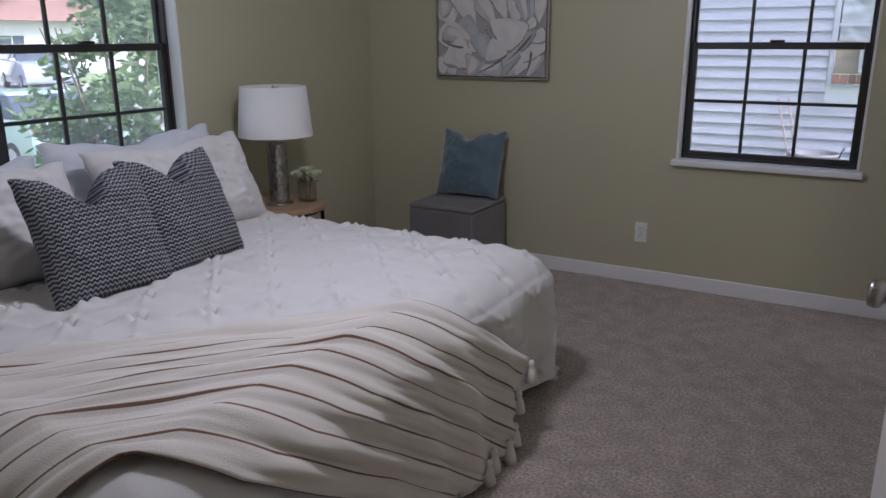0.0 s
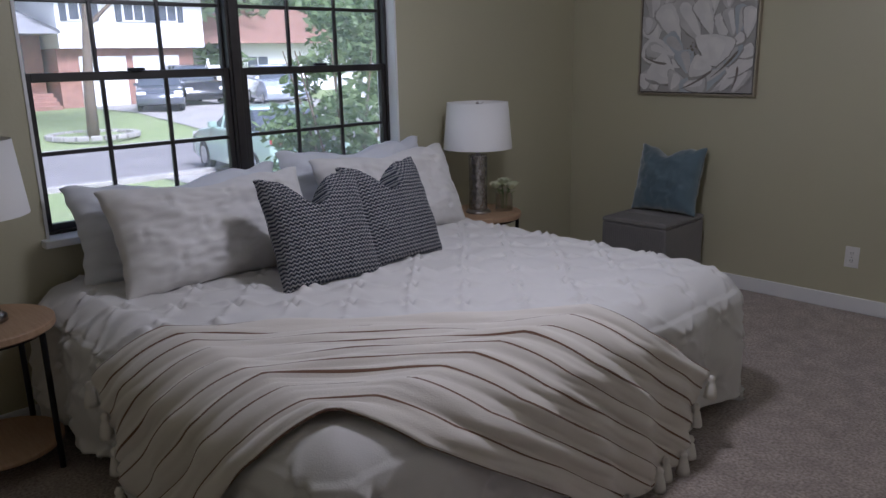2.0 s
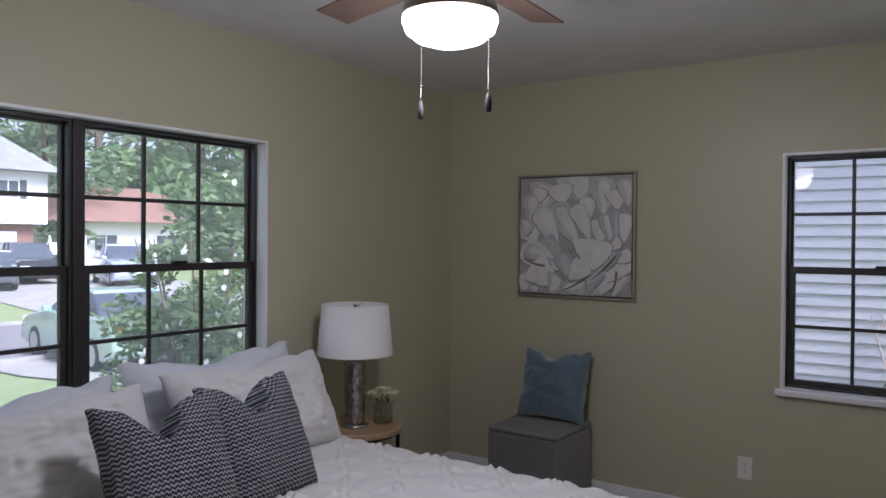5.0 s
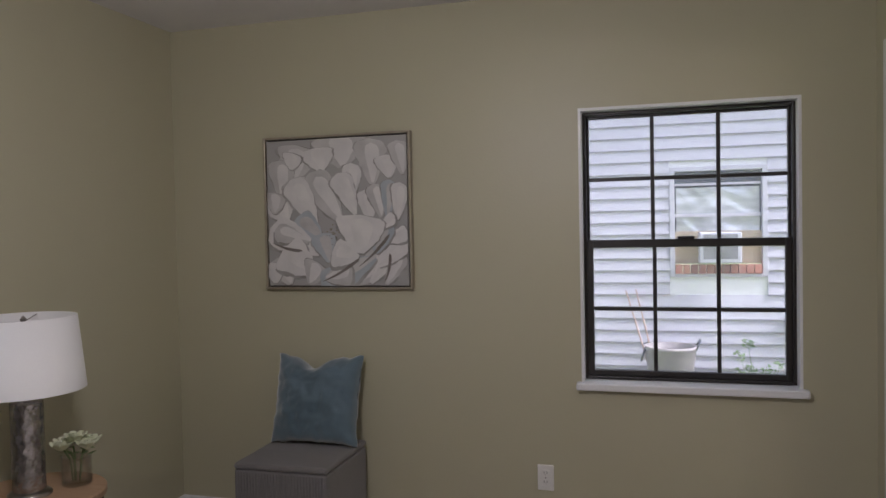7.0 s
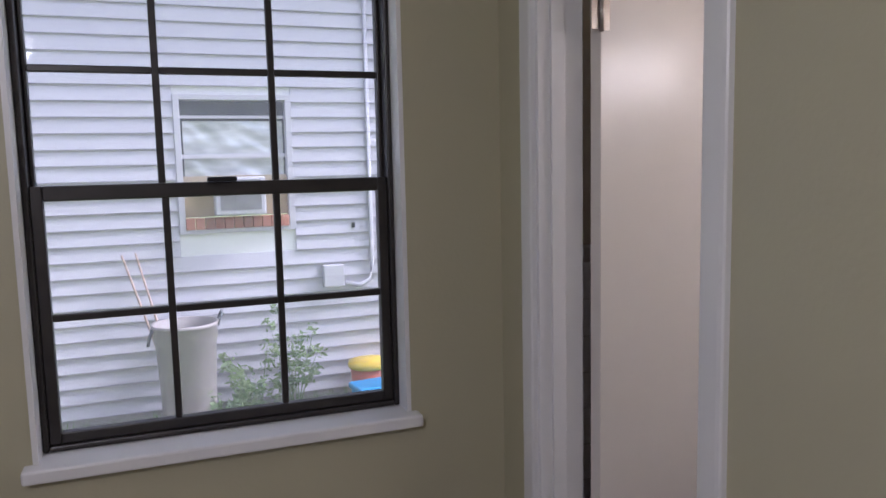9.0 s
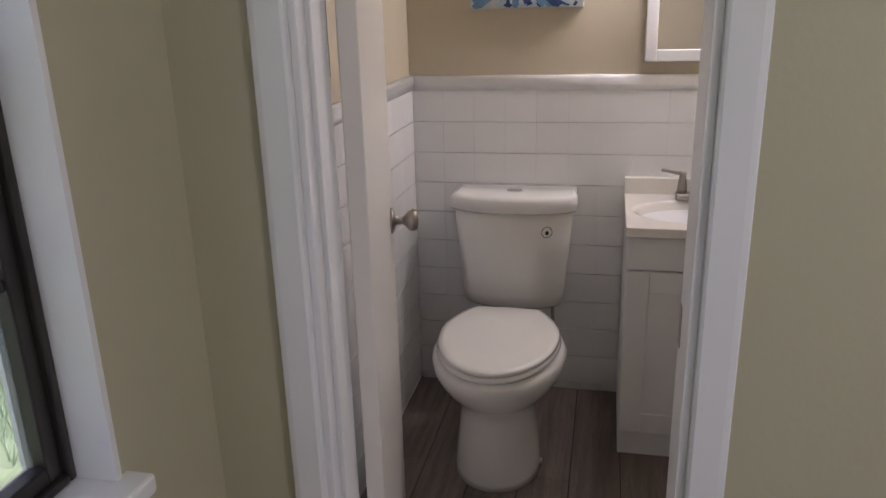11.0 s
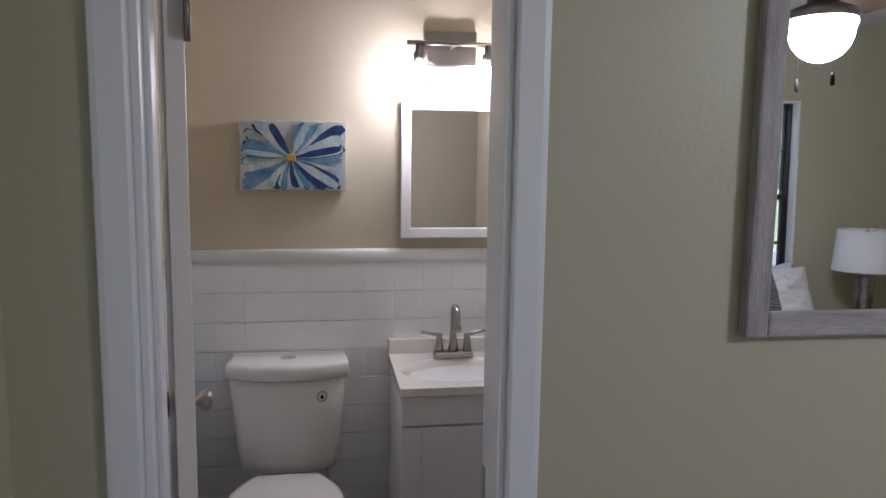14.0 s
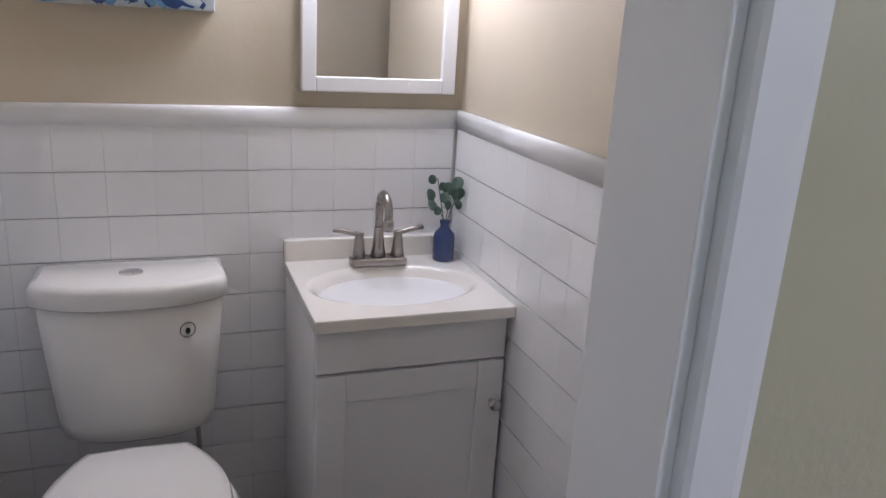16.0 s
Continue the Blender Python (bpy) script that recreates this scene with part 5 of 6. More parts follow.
setting(part("side_soil", box(0.2, 3.1, GZ - 0.05, 8, 3.96, GZ + 0.006), SOIL), "strip of bare soil along the neighbour's wall", "ground")


def leaves(count, place, size, flat=0.5):
    """Many small leaf blades; place() gives a point for each."""
    vs, fs = [], []
    for i in range(count):
        c = place()
        s = size * random.uniform(0.6, 1.3)
        d = Vector((random.gauss(0, 1), random.gauss(0, 1), random.gauss(0, flat))).normalized()
        e = d.cross(Vector((random.gauss(0, 1), random.gauss(0, 1), random.gauss(0, 1)))).normalized()
        k = len(vs)
        vs += [c - d * s, c + e * s * 0.45 + d * s * 0.1, c + d * s, c - e * s * 0.45 + d * s * 0.1]
        fs.append((k, k + 1, k + 2, k + 3))
    me = bpy.data.meshes.new("leaves")
    me.from_pydata([tuple(v) for v in vs], [], fs)
    bm = bmesh.new()
    bm.from_mesh(me)
    bpy.data.meshes.remove(me)
    return bm


def clump_points(clumps, spread):
    def place():
        c, r = random.choice(clumps)
        v = Vector((random.gauss(0, 1), random.gauss(0, 1), random.gauss(0, 1))).normalized() * r * random.uniform(0.55, 1.05)
        return c + Vector((v.x, v.y, v.z * spread))
    return place


def tree(x, y, height, crown_r, trunk_r, lean, label, count, leaf, seed, crown_low=0.45):
    random.seed(seed)
    t = thing("tree", label, "tree", pose(x, y, ground_z(x) - 0.05))
    top = Vector((lean, lean * 0.3, height * 0.75))
    bm = tube([(0, 0, 0), (lean * 0.15, 0, height * 0.2), (lean * 0.5, lean * 0.1, height * 0.45), top], trunk_r, 12, trunk_r * 0.45)
    for k in range(6):
        a = k * 1.05 + seed
        s = Vector((lean * (0.4 + 0.08 * k), lean * 0.1, height * (0.38 + 0.06 * k)))
        add_tube(bm, [s, s + Vector((math.cos(a), math.sin(a), 0.7)) * crown_r * 0.4, s + Vector((math.cos(a), math.sin(a), 1.0)) * crown_r * 0.75], trunk_r * 0.4, 8, trunk_r * 0.12)
    part("trunk", bm, BARK, t, "rough brown trunk with limbs", True)
    clumps = []
    for k in range(22):
        a, q = random.uniform(0, 6.28), random.uniform(0.1, 1.0)
        z = height * random.uniform(crown_low, 1.0)
        clumps.append((Vector((lean + crown_r * q * math.cos(a), crown_r * q * math.sin(a), z)), crown_r * random.uniform(0.22, 0.42)))
    part("crown", leaves(count, clump_points(clumps, 0.7), leaf), FOLI, t, "green leafy crown with gaps")
    return t


tree(-22, 4.7, 9.0, 3.6, 0.19, 1.0, "leaning street tree with a bare lower trunk on the far lawn", 1800, 0.20, 2, 0.62)
for k, (x, y, h, r) in enumerate(((-46, 13, 13, 6), (-44, 20, 14, 6), (-50, 27, 15, 7), (-42, 30, 12, 6), (-36, 36, 13, 6), (-52, 3, 14, 6), (-50, -8, 14, 7), (-30, 42, 13, 6), (-48, 38, 15, 7))):
    tree(x, y, h, r, 0.35, 0.4, "broad green tree behind the houses across the street", 2600, 0.42, 10 + k, 0.15)
ring = thing("tree_ring", "low stone ring round the street tree", "edging", pose(-22, 4.7, ground_z(-22) - 0.03))
for k in range(22):
    a = 2 * math.pi * k / 22
    part("stone", box(-0.16, -0.1, 0, 0.16, 0.1, 0.16, 0.03), CONC, ring, "", False, pose(1.3 * math.cos(a), 1.3 * math.sin(a), 0, 0, 0, math.degrees(a) + 90))

# shrub beside the window
random.seed(31)
sh = thing("flowering_shrub", "tall green shrub with white blossoms and one red flower", "shrub", pose(-2.3, -0.2, GZ - 0.03))
bm = bmesh.new()
for k in range(9):
    a = k * 0.7
    add_tube(bm, [(0.05 * math.cos(a), 0.05 * math.sin(a), 0), (0.2 * math.cos(a), 0.25 * math.sin(a), 1.0), (0.4 * math.cos(a), 0.55 * math.sin(a), 2.0)], 0.022, 6, 0.006)
part("branches", bm, BARK, sh)
cl = [(Vector((random.uniform(-0.45, 0.4), random.uniform(-0.55, 0.8), random.uniform(0.5, 2.7))), random.uniform(0.12, 0.26)) for _ in range(52)]
part("foliage", leaves(9500, clump_points(cl, 1.0), 0.046), LEAF, sh, "glossy green leaves with gaps")
bm = bmesh.new()
for _ in range(80):
    c, r = random.choice(cl)
    p = c + Vector((random.uniform(0.1, 0.3), random.uniform(-0.2, 0.2), random.uniform(-0.2, 0.2)))
    if p.z > 2.1 and random.random() < 0.6:
        continue
    for q in range(5):
        a = q * 1.257
        e, w = Vector((0.3, math.cos(a), math.sin(a))).normalized() * 0.03, Vector((0, -math.sin(a), math.cos(a))) * 0.013
        bm.faces.new([bm.verts.new(v) for v in (p, p + e * 0.6 + w, p + e, p + e * 0.6 - w)])
part("blossoms", bm, PETALW, sh, "white blossoms")
bm = bmesh.new()
for c in (Vector((0.48, 0.12, 1.17)), Vector((0.45, 0.2, 1.20))):
    for q in range(9):
        a = q * 0.7
        e, w = Vector((0.35, math.cos(a), math.sin(a) * 0.55)).normalized() * 0.095, Vector((0, -math.sin(a), math.cos(a))) * 0.028
        bm.faces.new([bm.verts.new(v) for v in (c, c + e * 0.6 + w, c + e, c + e * 0.6 - w)])
part("red_flower", bm, PETALR, sh, "bright red flower")


# house across the street
def far_window(parent, x, y, z, w, h, shutters=True):
    wn_ = part("window", box(x, y - w / 2, z, x + 0.06, y + w / 2, z + h, 0.01), TRIM, parent, "white framed window")
    for s in (0, 1):
        part("pane", box(x + 0.061, y - w / 2 + 0.07 + s * w / 2 - s * 0.035, z + 0.07, x + 0.075, y - 0.035 + s * w / 2 - s * 0.035, z + h - 0.07), DARKW, wn_)
    if shutters:
        for s in (-1, 1):
            part("shutter", box(x, y + s * (w / 2 + 0.18) - 0.14, z, x + 0.05, y + s * (w / 2 + 0.18) + 0.14, z + h), DARKW, parent, "dark shutter")


hs = thing("house", "two-storey white-sided house with brick ground floor and garages", "house", pose(0, 0, GZ - 0.02))
part("ground_floor", box(-42, 7.6, 0, -33.2, 14.0, 2.6), BRICKF, hs, "brown brick ground floor")
part("upper_floor", box(-42, 7.6, 2.6, -32.7, 14.4, 5.0), HSIDE, hs, "white sided upper floor")
bm = prism([(7.0, 5.0), (14.9, 5.0), (13.2, 6.9), (8.4, 6.9)], -42.6, -32.0)
for v in bm.verts:
    v.co = Vector((v.co.y if v.co.z < 6 else (-39.5 if v.co.y < -37 else -35), v.co.x, v.co.z))
bmesh.ops.recalc_face_normals(bm, faces=bm.faces)
part("roof", bm, ROOFG, hs, "grey shingle hip roof")
for y0_, y1_ in ((8.5, 10.6), (10.95, 13.2)):
    gd = part("garage_door", box(-33.25, y0_, 0, -33.12, y1_, 2.25), HSIDE, hs, "white panelled garage door")
    for r in range(4):
        for c in range(4):
            w_ = (y1_ - y0_) / 4
            part("panel", box(-33.12, y0_ + c * w_ + 0.07, 0.08 + r * 0.54, -33.10, y0_ + (c + 1) * w_ - 0.07, 0.54 + r * 0.54, 0.008), HSIDE, gd)
for y in (8.6, 11.0, 12.6):
    far_window(hs, -32.7, y, 3.75, 1.0, 0.85)
wg = thing("house_wing", "low brick wing with a grey porch roof and brick steps", "house", pose(0, 0, GZ - 0.02))
part("wall", box(-43, -6, 0, -34.5, 7.4, 3.2), BRICKF, wg, "brown brick wall")
bm = prism([(-6.6, 3.2), (7.55, 3.2), (7.55, 3.35), (6.5, 5.0), (-6.6, 5.0)], -43.5, -32.2)
for v in bm.verts:
    v.co = Vector((v.co.y if v.co.z < 4 else -38.5 + (0.5 if v.co.y > -40 else -0.5), v.co.x, v.co.z))
bmesh.ops.recalc_face_normals(bm, faces=bm.faces)
part("roof", bm, ROOFG, wg, "grey shingle roof")
part("door", box(-34.5, 5.6, 0.7, -34.42, 6.6, 2.8), DARKW, wg, "slate blue front door")
far_window(wg, -34.5, 3.2, 1.2, 1.6, 1.4, False)
for k in range(4):
    part("step", box(-34.4, 4.6, 0, -33.0 + 0.35 * (3 - k) - 0.4, 7.3, 0.17 * (k + 1), 0.01), BRICKF, wg, "red brick step")
h2 = thing("brown_roof_house", "single-storey house with a brown shingle roof", "house", pose(0, 0, GZ - 0.02))
part("wall", box(-47, 18.4, 0, -38, 28, 2.9), HSIDE, h2, "pale wall")
bm = prism([(17.4, 2.9), (29, 2.9), (26, 5.2), (21.5, 5.2)], -48, -37)
for v in bm.verts:
    v.co = Vector((v.co.y if v.co.z < 4 else -42.5 + (0.6 if v.co.y > -40 else -0.6), v.co.x, v.co.z))
bmesh.ops.recalc_face_normals(bm, faces=bm.faces)
part("roof", bm, ROOFR, h2, "brown shingle hip roof")
far_window(h2, -38, 20.5, 1.0, 1.5, 1.2, False)
far_window(h2, -38, 24.5, 1.0, 1.5, 1.2, False)
fe = thing("picket_fence", "white vinyl fence between the houses", "fence", pose(-36.5, 14.6, GZ))
for k in range(16):
    part("board", box(-0.02, k * 0.24, 0.05, 0.02, k * 0.24 + 0.215, 1.7), HSIDE, fe)
for k in range(3):
    post = part("post", box(-0.07, k * 1.9 - 0.08, 0, 0.07, k * 1.9 + 0.06, 1.85, 0.01), HSIDE, fe)
    part("post_cap", lathe([(0, 1.85), (0.1, 1.85), (0.05, 1.92), (0.09, 2.0), (0, 2.08)], 12, (0, k * 1.9 - 0.01, 0)), HSIDE, post)


def car(x, y, yaw, paint, label, L=4.5, W=1.78, Hc=1.44, suv=False, z=GZ):
    """A car along +x (front at +x), with body, glasshouse, wheels and lights."""
    c = thing("car", label, "car", pose(x, y, z, 0, 0, yaw))
    hl = L / 2
    prof = [(-hl, .35), (-hl + .02, .85), (-hl + .12, .98), (-hl + .75, 1.02), (.75, 1.0), (hl - .55, .88), (hl - .1, .72), (hl, .55), (hl - .02, .30), (hl - .4, .22), (-hl + .4, .22)]
    if suv:
        prof[2], prof[3] = (-hl + .06, 1.1), (-hl + .4, 1.14)
        prof[4] = (.9, 1.12)
        prof[5] = (hl - .4, 1.02)
    part("body", prism(prof, -W / 2, W / 2, 0.06), paint, c, "", True)
    top = Hc + (0.2 if suv else 0)
    base = 1.08 if suv else 0.98
    gl = [(-hl + (.15 if suv else .65), base), (-hl + (.45 if suv else 1.25), top - .03), (-.3, top), (.15, top - .03), (.95, base)]
    bm = prism(gl, -W / 2 + .06, W / 2 - .06, 0.05)
    for v in bm.verts:
        if v.co.z > base + .15:
            v.co.y *= 0.84
    part("glasshouse", bm, DARKW, c, "dark tinted glass", True)
    bm = prism([(gl[1][0] - .02, top - .05), (gl[1][0] + .05, top + .01), (-.3, top + .03), (.18, top - .01), (.2, top - .06)], (-W / 2 + .06) * .84, (W / 2 - .06) * .84, 0.02)
    part("roof", bm, paint, c, "", True)
    for s in (-1, 1):
        for px in (-.35, .28):
            part("pillar", tube([(px, s * (W / 2 - .05), base), (px * .95, s * (W / 2 - .06) * .87, top - .03)], 0.035, 8), paint, c)
        part("side_mirror", box(.62, s * (W / 2 + .02) - .09, base + .0, .76, s * (W / 2 + .02) + .09, base + .13, .03), paint, c)
        part("headlight", box(hl - .32, s * (W / 2 - .2) - .17, .66, hl - .05, s * (W / 2 - .2) + .17, .80, .03), LAMPW, c, "clear headlight")
        part("taillight", box(-hl - .005, s * (W / 2 - .14) - .08, .80, -hl + .1, s * (W / 2 - .16) + .14, .94, .02), LAMPR, c, "red taillight")
        for px in (-hl + .85, hl - .85):
            wh = part("wheel", lathe([(0, -.1), (.2, -.1), (.3, -.09), (.325, -.05), (.325, .05), (.3, .09), (.2, .1), (0, .1)], 32), TYRE, c, "", True, pose(px, s * (W / 2 - .08), .325, 90, 0, 0))
            part("rim", lathe([(0, -.115), (.06, -.118), (.18, -.112), (.205, -.104), (.205, .104), (.18, .112), (.06, .118), (0, .115)], 10), RIM, wh, "alloy rim", False)
    return c


car(-28.3, 9.9, -25, CARGREY, "dark grey sedan parked on the driveway across the street")
car(-26.8, 14.6, -20, CARSILV, "silver-blue SUV parked on the driveway across the street", 4.7, 1.85, 1.5, True)
car(-31.0, 12.6, -10, CARDARK, "black pickup parked close to the garage", 4.9, 1.9, 1.55, True)
car(-11.4, 4.5, 172, CARGREEN, "pale green sedan parked at the foot of the driveway", 4.5, 1.78, 1.45, z=SZ + 0.03)

# ---------------- side yard and neighbour ----------------
nb = thing("neighbour_house", "neighbour's white sided house close to the side window", "house")
NY = 3.97
NWX0, NWX1, NWZ0, NWZ1 = 2.47, 3.31, 0.92, 1.93
bm = bmesh.new()
for q in ((-4, NY, GZ - 0.1, NWX0, NY + 0.2, 3.6), (NWX1, NY, GZ - 0.1, 12, NY + 0.2, 3.6), (NWX0, NY, GZ - 0.1, NWX1, NY + 0.2, NWZ0), (NWX0, NY, NWZ1, NWX1, NY + 0.2, 3.6)):
    add_box(bm, *q)
wallb = part("wall", bm, HSIDE, nb)
part("foundation", box(-4, NY - 0.015, GZ - 0.05, 12, NY, -0.36), CONC, nb, "concrete foundation strip")
part("eave", box(-4.3, NY - 0.4, 3.3, 12.3, NY + 0.2, 3.45), HSIDE, nb, "white boxed eave")
bm = prism([(3.5, 3.45), (9.0, 5.2), (9.0, 5.3), (3.5, 3.55)], -4.3, 12.3)
for v in bm.verts:
    v.co = Vector((v.co.y, v.co.x, v.co.z))
bmesh.ops.recalc_face_normals(bm, faces=bm.faces)
part("roof", bm, ROOFG, nb, "grey shingle roof")
nw = part("window", box(NWX0 + 0.03, NY + 0.06, NWZ0 + 0.13, NWX1 - 0.03, NY + 0.1, NWZ1 - 0.02), DARKW, nb, "old white window with plastic sheeting behind the glass")
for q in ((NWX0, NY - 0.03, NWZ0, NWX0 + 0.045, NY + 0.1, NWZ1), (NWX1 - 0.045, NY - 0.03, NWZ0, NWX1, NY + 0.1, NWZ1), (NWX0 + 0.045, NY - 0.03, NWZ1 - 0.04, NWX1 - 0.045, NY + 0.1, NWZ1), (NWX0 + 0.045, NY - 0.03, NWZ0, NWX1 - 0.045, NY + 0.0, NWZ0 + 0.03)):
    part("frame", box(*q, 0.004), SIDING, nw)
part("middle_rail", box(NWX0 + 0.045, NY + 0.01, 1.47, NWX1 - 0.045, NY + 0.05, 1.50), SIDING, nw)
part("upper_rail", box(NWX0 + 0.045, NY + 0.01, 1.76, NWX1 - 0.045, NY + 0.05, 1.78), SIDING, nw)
part("plastic_sheet", grid(30, 24, lambda u, v: Vector((NWX0 + 0.06 + (NWX1 - NWX0 - 0.12) * u, NY + 0.045 + 0.015 * noise.noise(Vector((u * 7 + v * 4, v * 3, 0))), 1.34 + 0.40 * v))), FOIL, nw, "crinkled clear plastic sheet", True)
part("panel", box(NWX0 + 0.045, NY + 0.03, NWZ0 + 0.12, NWX1 - 0.045, NY + 0.055, 1.34), mat("tan_board", (0.5, 0.40, 0.28), 0.8, var=0.3), nw, "tan plywood panel")
ac = part("air_conditioner", box(2.72, NY - 0.16, 1.055, 3.08, NY + 0.028, 1.33, 0.012), SIDING, nw, "white window air conditioner")
part("grille", box(2.755, NY - 0.164, 1.09, 3.045, NY - 0.1605, 1.31), ROOFG, ac, "grey grille")
for k in range(11):
    x = NWX0 + 0.047 + k * 0.068
    part("brick", box(x, NY - 0.045, NWZ0 + 0.032, x + 0.062, NY + 0.05, NWZ0 + 0.115, 0.004), BRICK, nw)
cp = part("conduit", tube([(3.90, NY - 0.035, 2.9), (3.90, NY - 0.035, 0.62), (3.88, NY - 0.04, 0.50), (3.80, NY - 0.04, 0.45), (3.68, NY - 0.04, 0.48)], 0.017, 10), SIDING, nb, "white electric conduit", True)
part("meter_box", box(3.50, NY - 0.09, 0.46, 3.66, NY - 0.015, 0.63, 0.008), SIDING, nb, "white electric box")
part("vent_hole", lathe([(0, -0.02), (0.014, -0.02), (0.014, 0.02), (0, 0.02)], 10, (3.76, NY - 0.025, 0.93)), DARK, nb)
course = 0.112
for k in range(33):
    z = -0.36 + k * course
    outs = [(-4, 12)]
    if z + course > NWZ0 - 0.05 and z < NWZ1 + 0.05:
        outs = [(-4, NWX0 - 0.001), (NWX1 + 0.001, 12)]
    for xa, xb in outs:
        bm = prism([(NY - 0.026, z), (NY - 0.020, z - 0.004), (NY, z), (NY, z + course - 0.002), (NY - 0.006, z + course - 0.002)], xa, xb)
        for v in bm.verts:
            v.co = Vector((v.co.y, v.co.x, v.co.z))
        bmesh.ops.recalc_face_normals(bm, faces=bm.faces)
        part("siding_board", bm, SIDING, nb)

# dark strips coloured as the shade line under each siding lap
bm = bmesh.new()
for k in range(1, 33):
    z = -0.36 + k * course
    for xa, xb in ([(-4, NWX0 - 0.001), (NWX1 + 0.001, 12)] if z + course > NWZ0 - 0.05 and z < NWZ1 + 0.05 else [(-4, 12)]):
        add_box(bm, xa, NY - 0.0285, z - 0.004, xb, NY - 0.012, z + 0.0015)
part("lap_edge", bm, mat("lap_shade_line", (0.27, 0.26, 0.29), 0.8, var=0.6, scale=3, color2=(0.45, 0.44, 0.48)), nb, "dark strips for the shade under the siding laps")["kind"] = "stuff"

bn = thing("plastic_bin", "greige ribbed plastic bin with handles standing by the wall", "bin", pose(2.46, 3.66, GZ))
part("tub", lathe([(0, 0), (0.17, 0), (0.175, 0.02), (0.205, 0.70), (0.215, 0.71), (0.215, 0.80), (0.225, 0.805), (0.225, 0.83), (0.208, 0.83), (0.200, 0.72), (0.17, 0.05), (0, 0.05)], 40), BINP, bn, "", True)
for s in (-1, 1):
    part("handle", tube([(s * 0.215, -0.06, 0.80), (s * 0.25, -0.06, 0.88 if s > 0 else 0.70), (s * 0.25, 0.06, 0.88 if s > 0 else 0.70), (s * 0.215, 0.06, 0.80)], 0.011, 8), DARKW, bn, "dark bail handle", True)
for p, q in (((2.42, 3.62, GZ + 0.06), (2.07, 3.9, 0.80)), ((2.44, 3.64, GZ + 0.06), (2.16, 3.92, 0.81))):
    s_ = part("stick", tube([p, ((p[0] + q[0]) / 2 + 0.01, (p[1] + q[1]) / 2, (p[2] + q[2]) / 2), q], 0.011, 8, 0.007), STICK)
    tagged(s_, "dry stick leaning out of the plastic bin", "stick")
bx = thing("blue_crate", "bright blue plastic box with a lid on the grass", "box", pose(3.76, 3.45, GZ, 0, 0, 8))
part("tub", box(-0.15, -0.12, 0, 0.15, 0.12, 0.24, 0.02), PLASTB, bx)
part("lid", box(-0.165, -0.135, 0.241, 0.165, 0.135, 0.29, 0.02), PLASTB, bx)
bk = thing("yellow_bucket", "yellow-lidded red bucket behind the blue box", "bucket", pose(3.80, 3.74, GZ))
part("pail", lathe([(0, 0), (0.13, 0), (0.15, 0.34), (0, 0.34)], 32), PLASTR, bk, "", True)
part("lid", lathe([(0, 0.341), (0.165, 0.341), (0.17, 0.36), (0.165, 0.385), (0, 0.39)], 32), PLASTY, bk, "yellow lid", True)
la = thing("step_ladder", "paint-spattered aluminium step ladder with a green top", "ladder", pose(4.22, 3.42, GZ))
for s in (-1, 1):
    part("front_rail", tube([(s * 0.24 - 0.03, -0.28, 0), (s * 0.115 + 0.12, 0, 1.52)], 0.022, 8), ALU, la)
    part("back_rail", tube([(s * 0.26 + 0.35, 0.35, 0), (s * 0.12 + 0.2, 0.03, 1.52)], 0.02, 8), ALU, la)
for k in range(1, 5):
    f = k / 5
    cx_, cy_ = -0.03 + 0.15 * f, -0.28 + 0.28 * f
    w_ = 0.24 - 0.125 * f
    part("step", box(cx_ - w_, cy_ - 0.04, f * 1.52 - 0.012, cx_ + w_, cy_ + 0.04, f * 1.52 + 0.012, 0.004), ALU, la)
part("top_cap", box(-0.03, -0.08, 1.52, 0.33, 0.1, 1.57, 0.012), GREENP, la, "green plastic top cap")
gl_ = part("work_cloth", grid(8, 12, lambda u, v: Vector((0.02 + 0.09 * u + 0.01 * math.sin(v * 7), -0.085 - 0.012 * math.sin(u * 6 + v * 3), 1.50 - 0.3 * v))), GREENP, la, "green cloth hanging from the top")
random.seed(8)


def weed(x, y, h, r, count, seed):
    random.seed(seed)
    t = thing("weed", "leafy green weed growing along the neighbour's wall", "plant", pose(x, y, GZ), "weeds by the wall")
    bm = bmesh.new()
    cl_ = []
    for k in range(7):
        a = k * 0.9 + seed
        tip = Vector((r * math.cos(a) * random.uniform(0.4, 1), r * 0.3 * math.sin(a), h * random.uniform(0.5, 1)))
        add_tube(bm, [(0, 0, 0), tip * 0.5 + Vector((0, 0, 0.05)), tip], 0.006, 6, 0.002)
        cl_ += [(tip * f, 0.07) for f in (0.55, 0.75, 1.0)]
    part("stem", bm, LEAF, t)
    part("leaves", leaves(count, clump_points(cl_, 0.8), 0.028), LEAF, t)


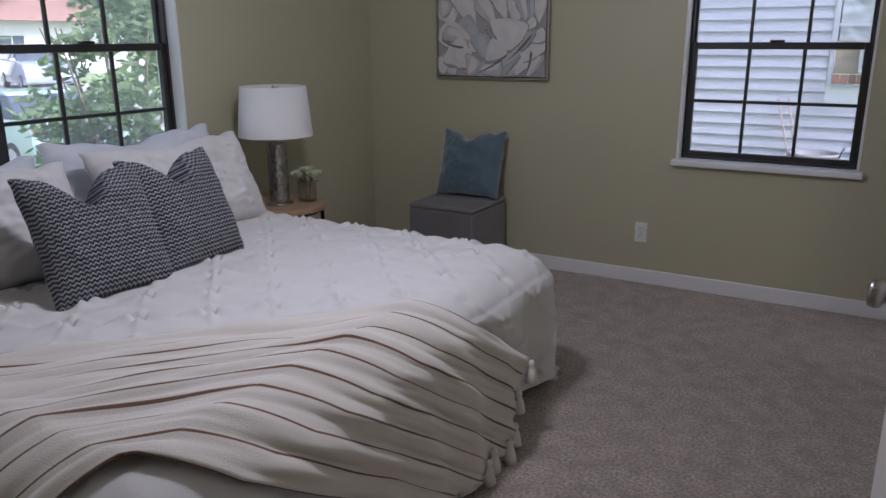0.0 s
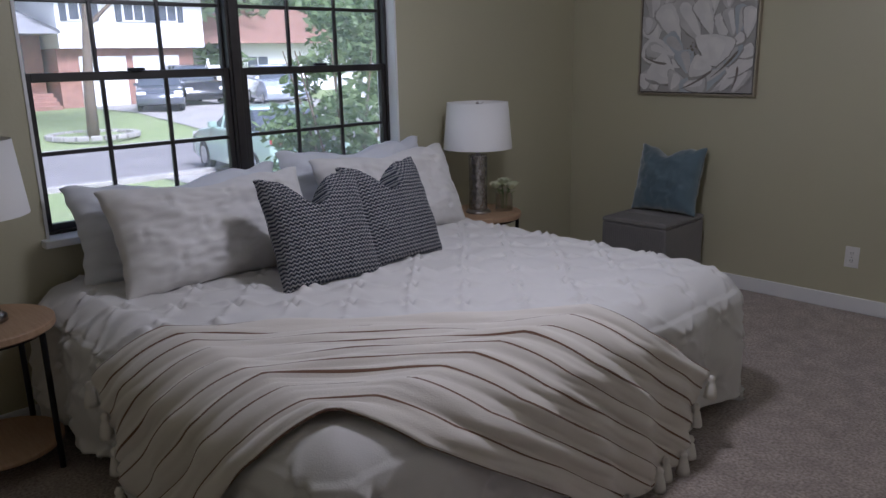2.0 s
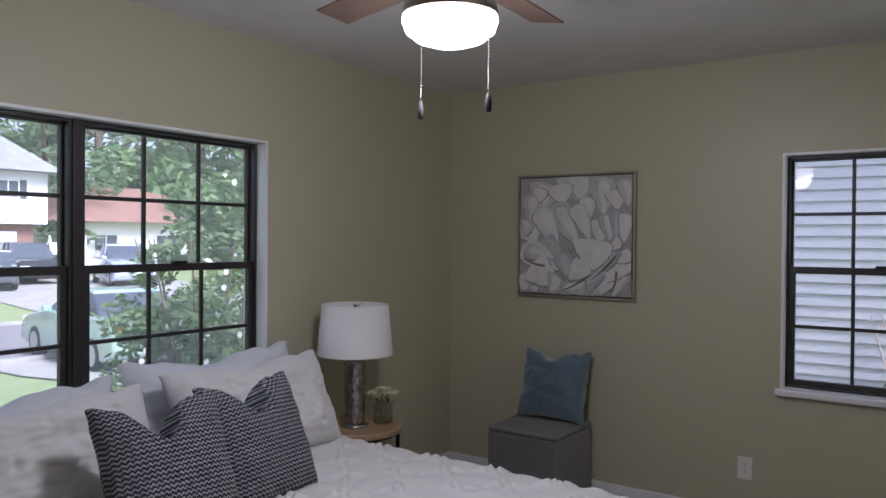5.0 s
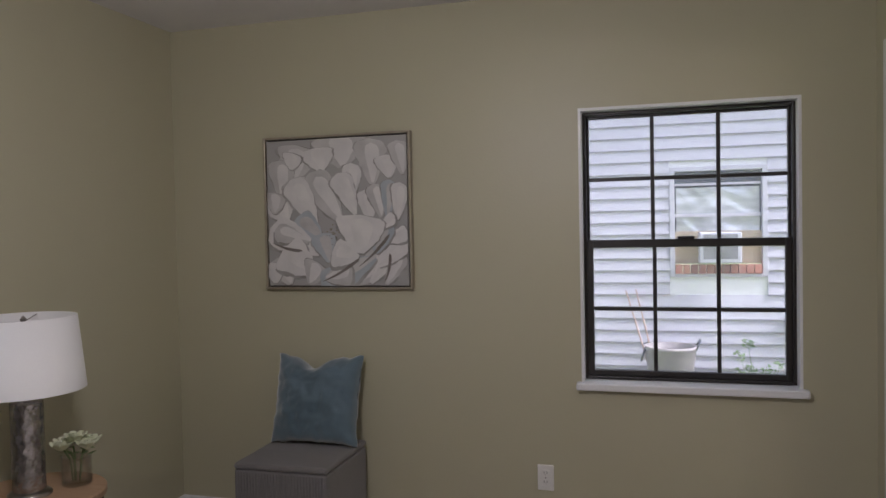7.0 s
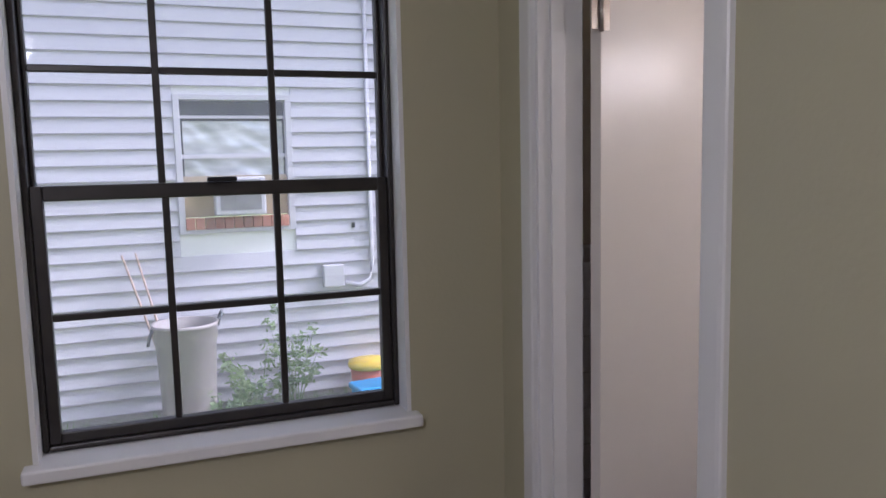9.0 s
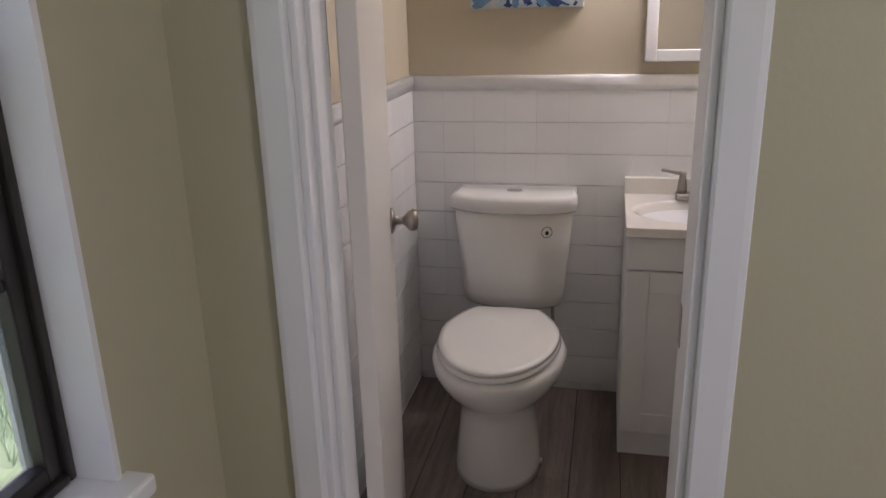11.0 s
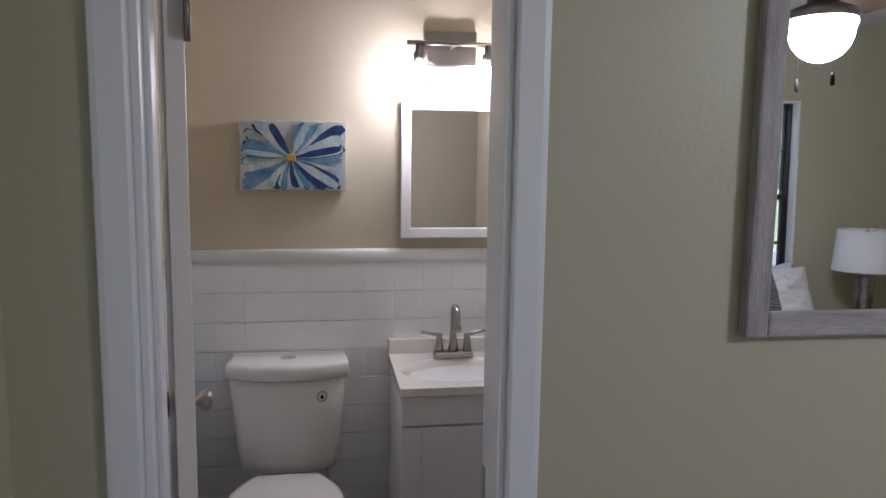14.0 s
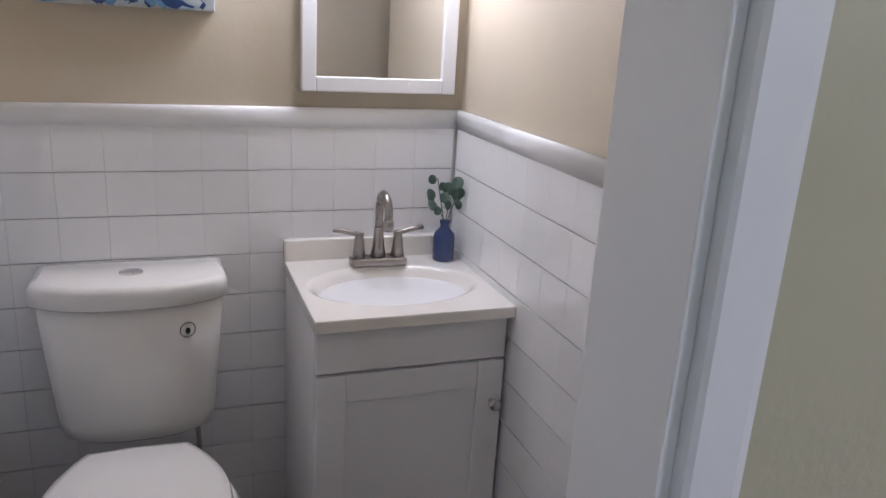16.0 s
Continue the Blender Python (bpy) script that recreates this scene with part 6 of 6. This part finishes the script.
weed(2.95, 3.72, 0.62, 0.32, 520, 1)
weed(3.22, 3.74, 0.86, 0.25, 420, 2)
weed(2.72, 3.6, 0.4, 0.3, 420, 3)
weed(4.75, 3.3, 1.75, 0.35, 620, 5)
random.seed(77)
vs, fs = [], []
for _ in range(21000):
    x, y = random.uniform(0.4, 6.5), 3.95 - abs(random.gauss(0, 1.0))
    if y < 0.5 or (y > 3.45 and random.random() < 0.35) or noise.noise(Vector((x * 1.3, y * 1.3, 0))) < -0.22:
        continue
    h_, a = random.uniform(0.06, 0.24), random.uniform(0, 6.28)
    e = Vector((math.cos(a), math.sin(a), 0))
    k = len(vs)
    vs += [(x - e.y * .005, y + e.x * .005, GZ - .02), (x + e.y * .005, y - e.x * .005, GZ - .02), (x + e.x * h_ * .5, y + e.y * h_ * .5, GZ - .02 + h_)]
    fs.append((k, k + 1, k + 2))
me = bpy.data.meshes.new("grass")
me.from_pydata(vs, [], fs)
me.materials.append(mat("long_grass", (0.12, 0.24, 0.05), 0.7, var=0.7, scale=3, color2=(0.22, 0.30, 0.09)))
tagged(new("grass", me), "long untidy grass in the side yard", "grass", kind="stuff")
rag = part("litter", box(-0.10, -0.03, 0, 0.10, 0.03, 0.05, 0.018), PLATE, None, "", False, pose(1.86, 3.6, GZ + 0.006, 0, 0, 12))
tagged(rag, "crumpled white and blue wrapper in the grass", "litter")

# ---------------- tiles and planks ----------------
RIMZ = 1.152
TS, GAP = 0.1065, 0.0025


def tile_mesh(w, h, d=0.008):
    bm = box(0, 0, 0, w, d, h, 0.0005, 1)
    me = bpy.data.meshes.new("tile")
    bm.to_mesh(me)
    bm.free()
    me.materials.append(TILE)
    return me


TILE_ME = tile_mesh(TS - 0.0003, TS - GAP)


def tiled(name, x0, y0, length, yaw, label):
    """Tiles along +x of the pose, facing -y; a rounded cap runs along the top."""
    f = thing(name, label, "wall tile", pose(x0, y0, 0, 0, 0, yaw), kind="structure")
    part("grout_bed", box(0, 0.0065, 0, length, 0.0125, RIMZ - 0.04), GROUT, f)
    rows_ = 10
    for r in range(rows_):
        z = RIMZ - 0.05 - (r + 1) * TS + GAP
        if z < 0:
            continue
        x = 0.0
        while x < length - 0.02:
            w = min(TS - 0.0003, length - x)
            ob = new("tile", TILE_ME if w > TS - 0.0004 else tile_mesh(w, TS - GAP))
            ob.parent = f
            ob.location = (x, 0, z)
            x += TS
    bm = bmesh.new()
    o = [(0.0125, RIMZ - 0.05), (-0.001, RIMZ - 0.05), (-0.006, RIMZ - 0.03), (-0.006, RIMZ - 0.012), (-0.002, RIMZ - 0.003), (0.004, RIMZ), (0.0125, RIMZ)]
    a = [bm.verts.new((0, y, z)) for y, z in o]
    c = [bm.verts.new((length, y, z)) for y, z in o]
    for i in range(len(o)):
        bm.faces.new((a[i], a[(i + 1) % len(o)], c[(i + 1) % len(o)], c[i]))
    bm.faces.new(a)
    bm.faces.new(c)
    bmesh.ops.recalc_face_normals(bm, faces=bm.faces)
    part("cap", bm, TILE, f, "rounded white tile cap", True)


tiled("wall_tile_east", BX1 - 0.013, -0.012, 1.19, -90, "white glazed square tile wainscot behind the toilet")
tiled("wall_tile_north", BX0 + 0.002, -0.0135, BX1 - BX0 - 0.018, 0, "white glazed square tile wainscot beside the door")
tiled("wall_tile_partition", BX1 - 0.016, -1.2045 + 0.013, 0.76, 180, "white glazed square tile wainscot beside the vanity")
tiled("wall_tile_partition_end", 3.8995 - 0.013, -1.19, 0.12, -90, "white glazed tile edge of the short wall")
tiled("wall_tile_south", BX1 - 0.02, BY0 + 0.0135, BX1 - BX0 - 0.03, 180, "white glazed square tile wainscot at the end wall")

plank_me = {}
y = -0.004
k = 0
while y > BY0 + 0.02:
    w = min(0.148, y - BY0 - 0.002)
    x = BX0 - 0.113 - (0.4 * ((k * 37) % 10) / 10)
    while x < BX1 - 0.002:
        xa, xb = max(x, BX0 - 0.113), min(x + 0.92, BX1 - 0.001)
        if xb - xa > 0.02:
            if not (xa < BX0 and not (DY0 + 0.016 < y - w and y < DY1 - 0.016)):
                part("plank", box(xa, y - w + 0.001, 0.004, xb - 0.0015, y, 0.008, 0.0008, 1), PLANK, sub)
            else:
                part("plank", box(max(xa, BX0 + 0.002), y - w + 0.001, 0.004, xb - 0.0015, y, 0.008, 0.0008, 1), PLANK, sub)
        x += 0.92
    y -= 0.15
    k += 1
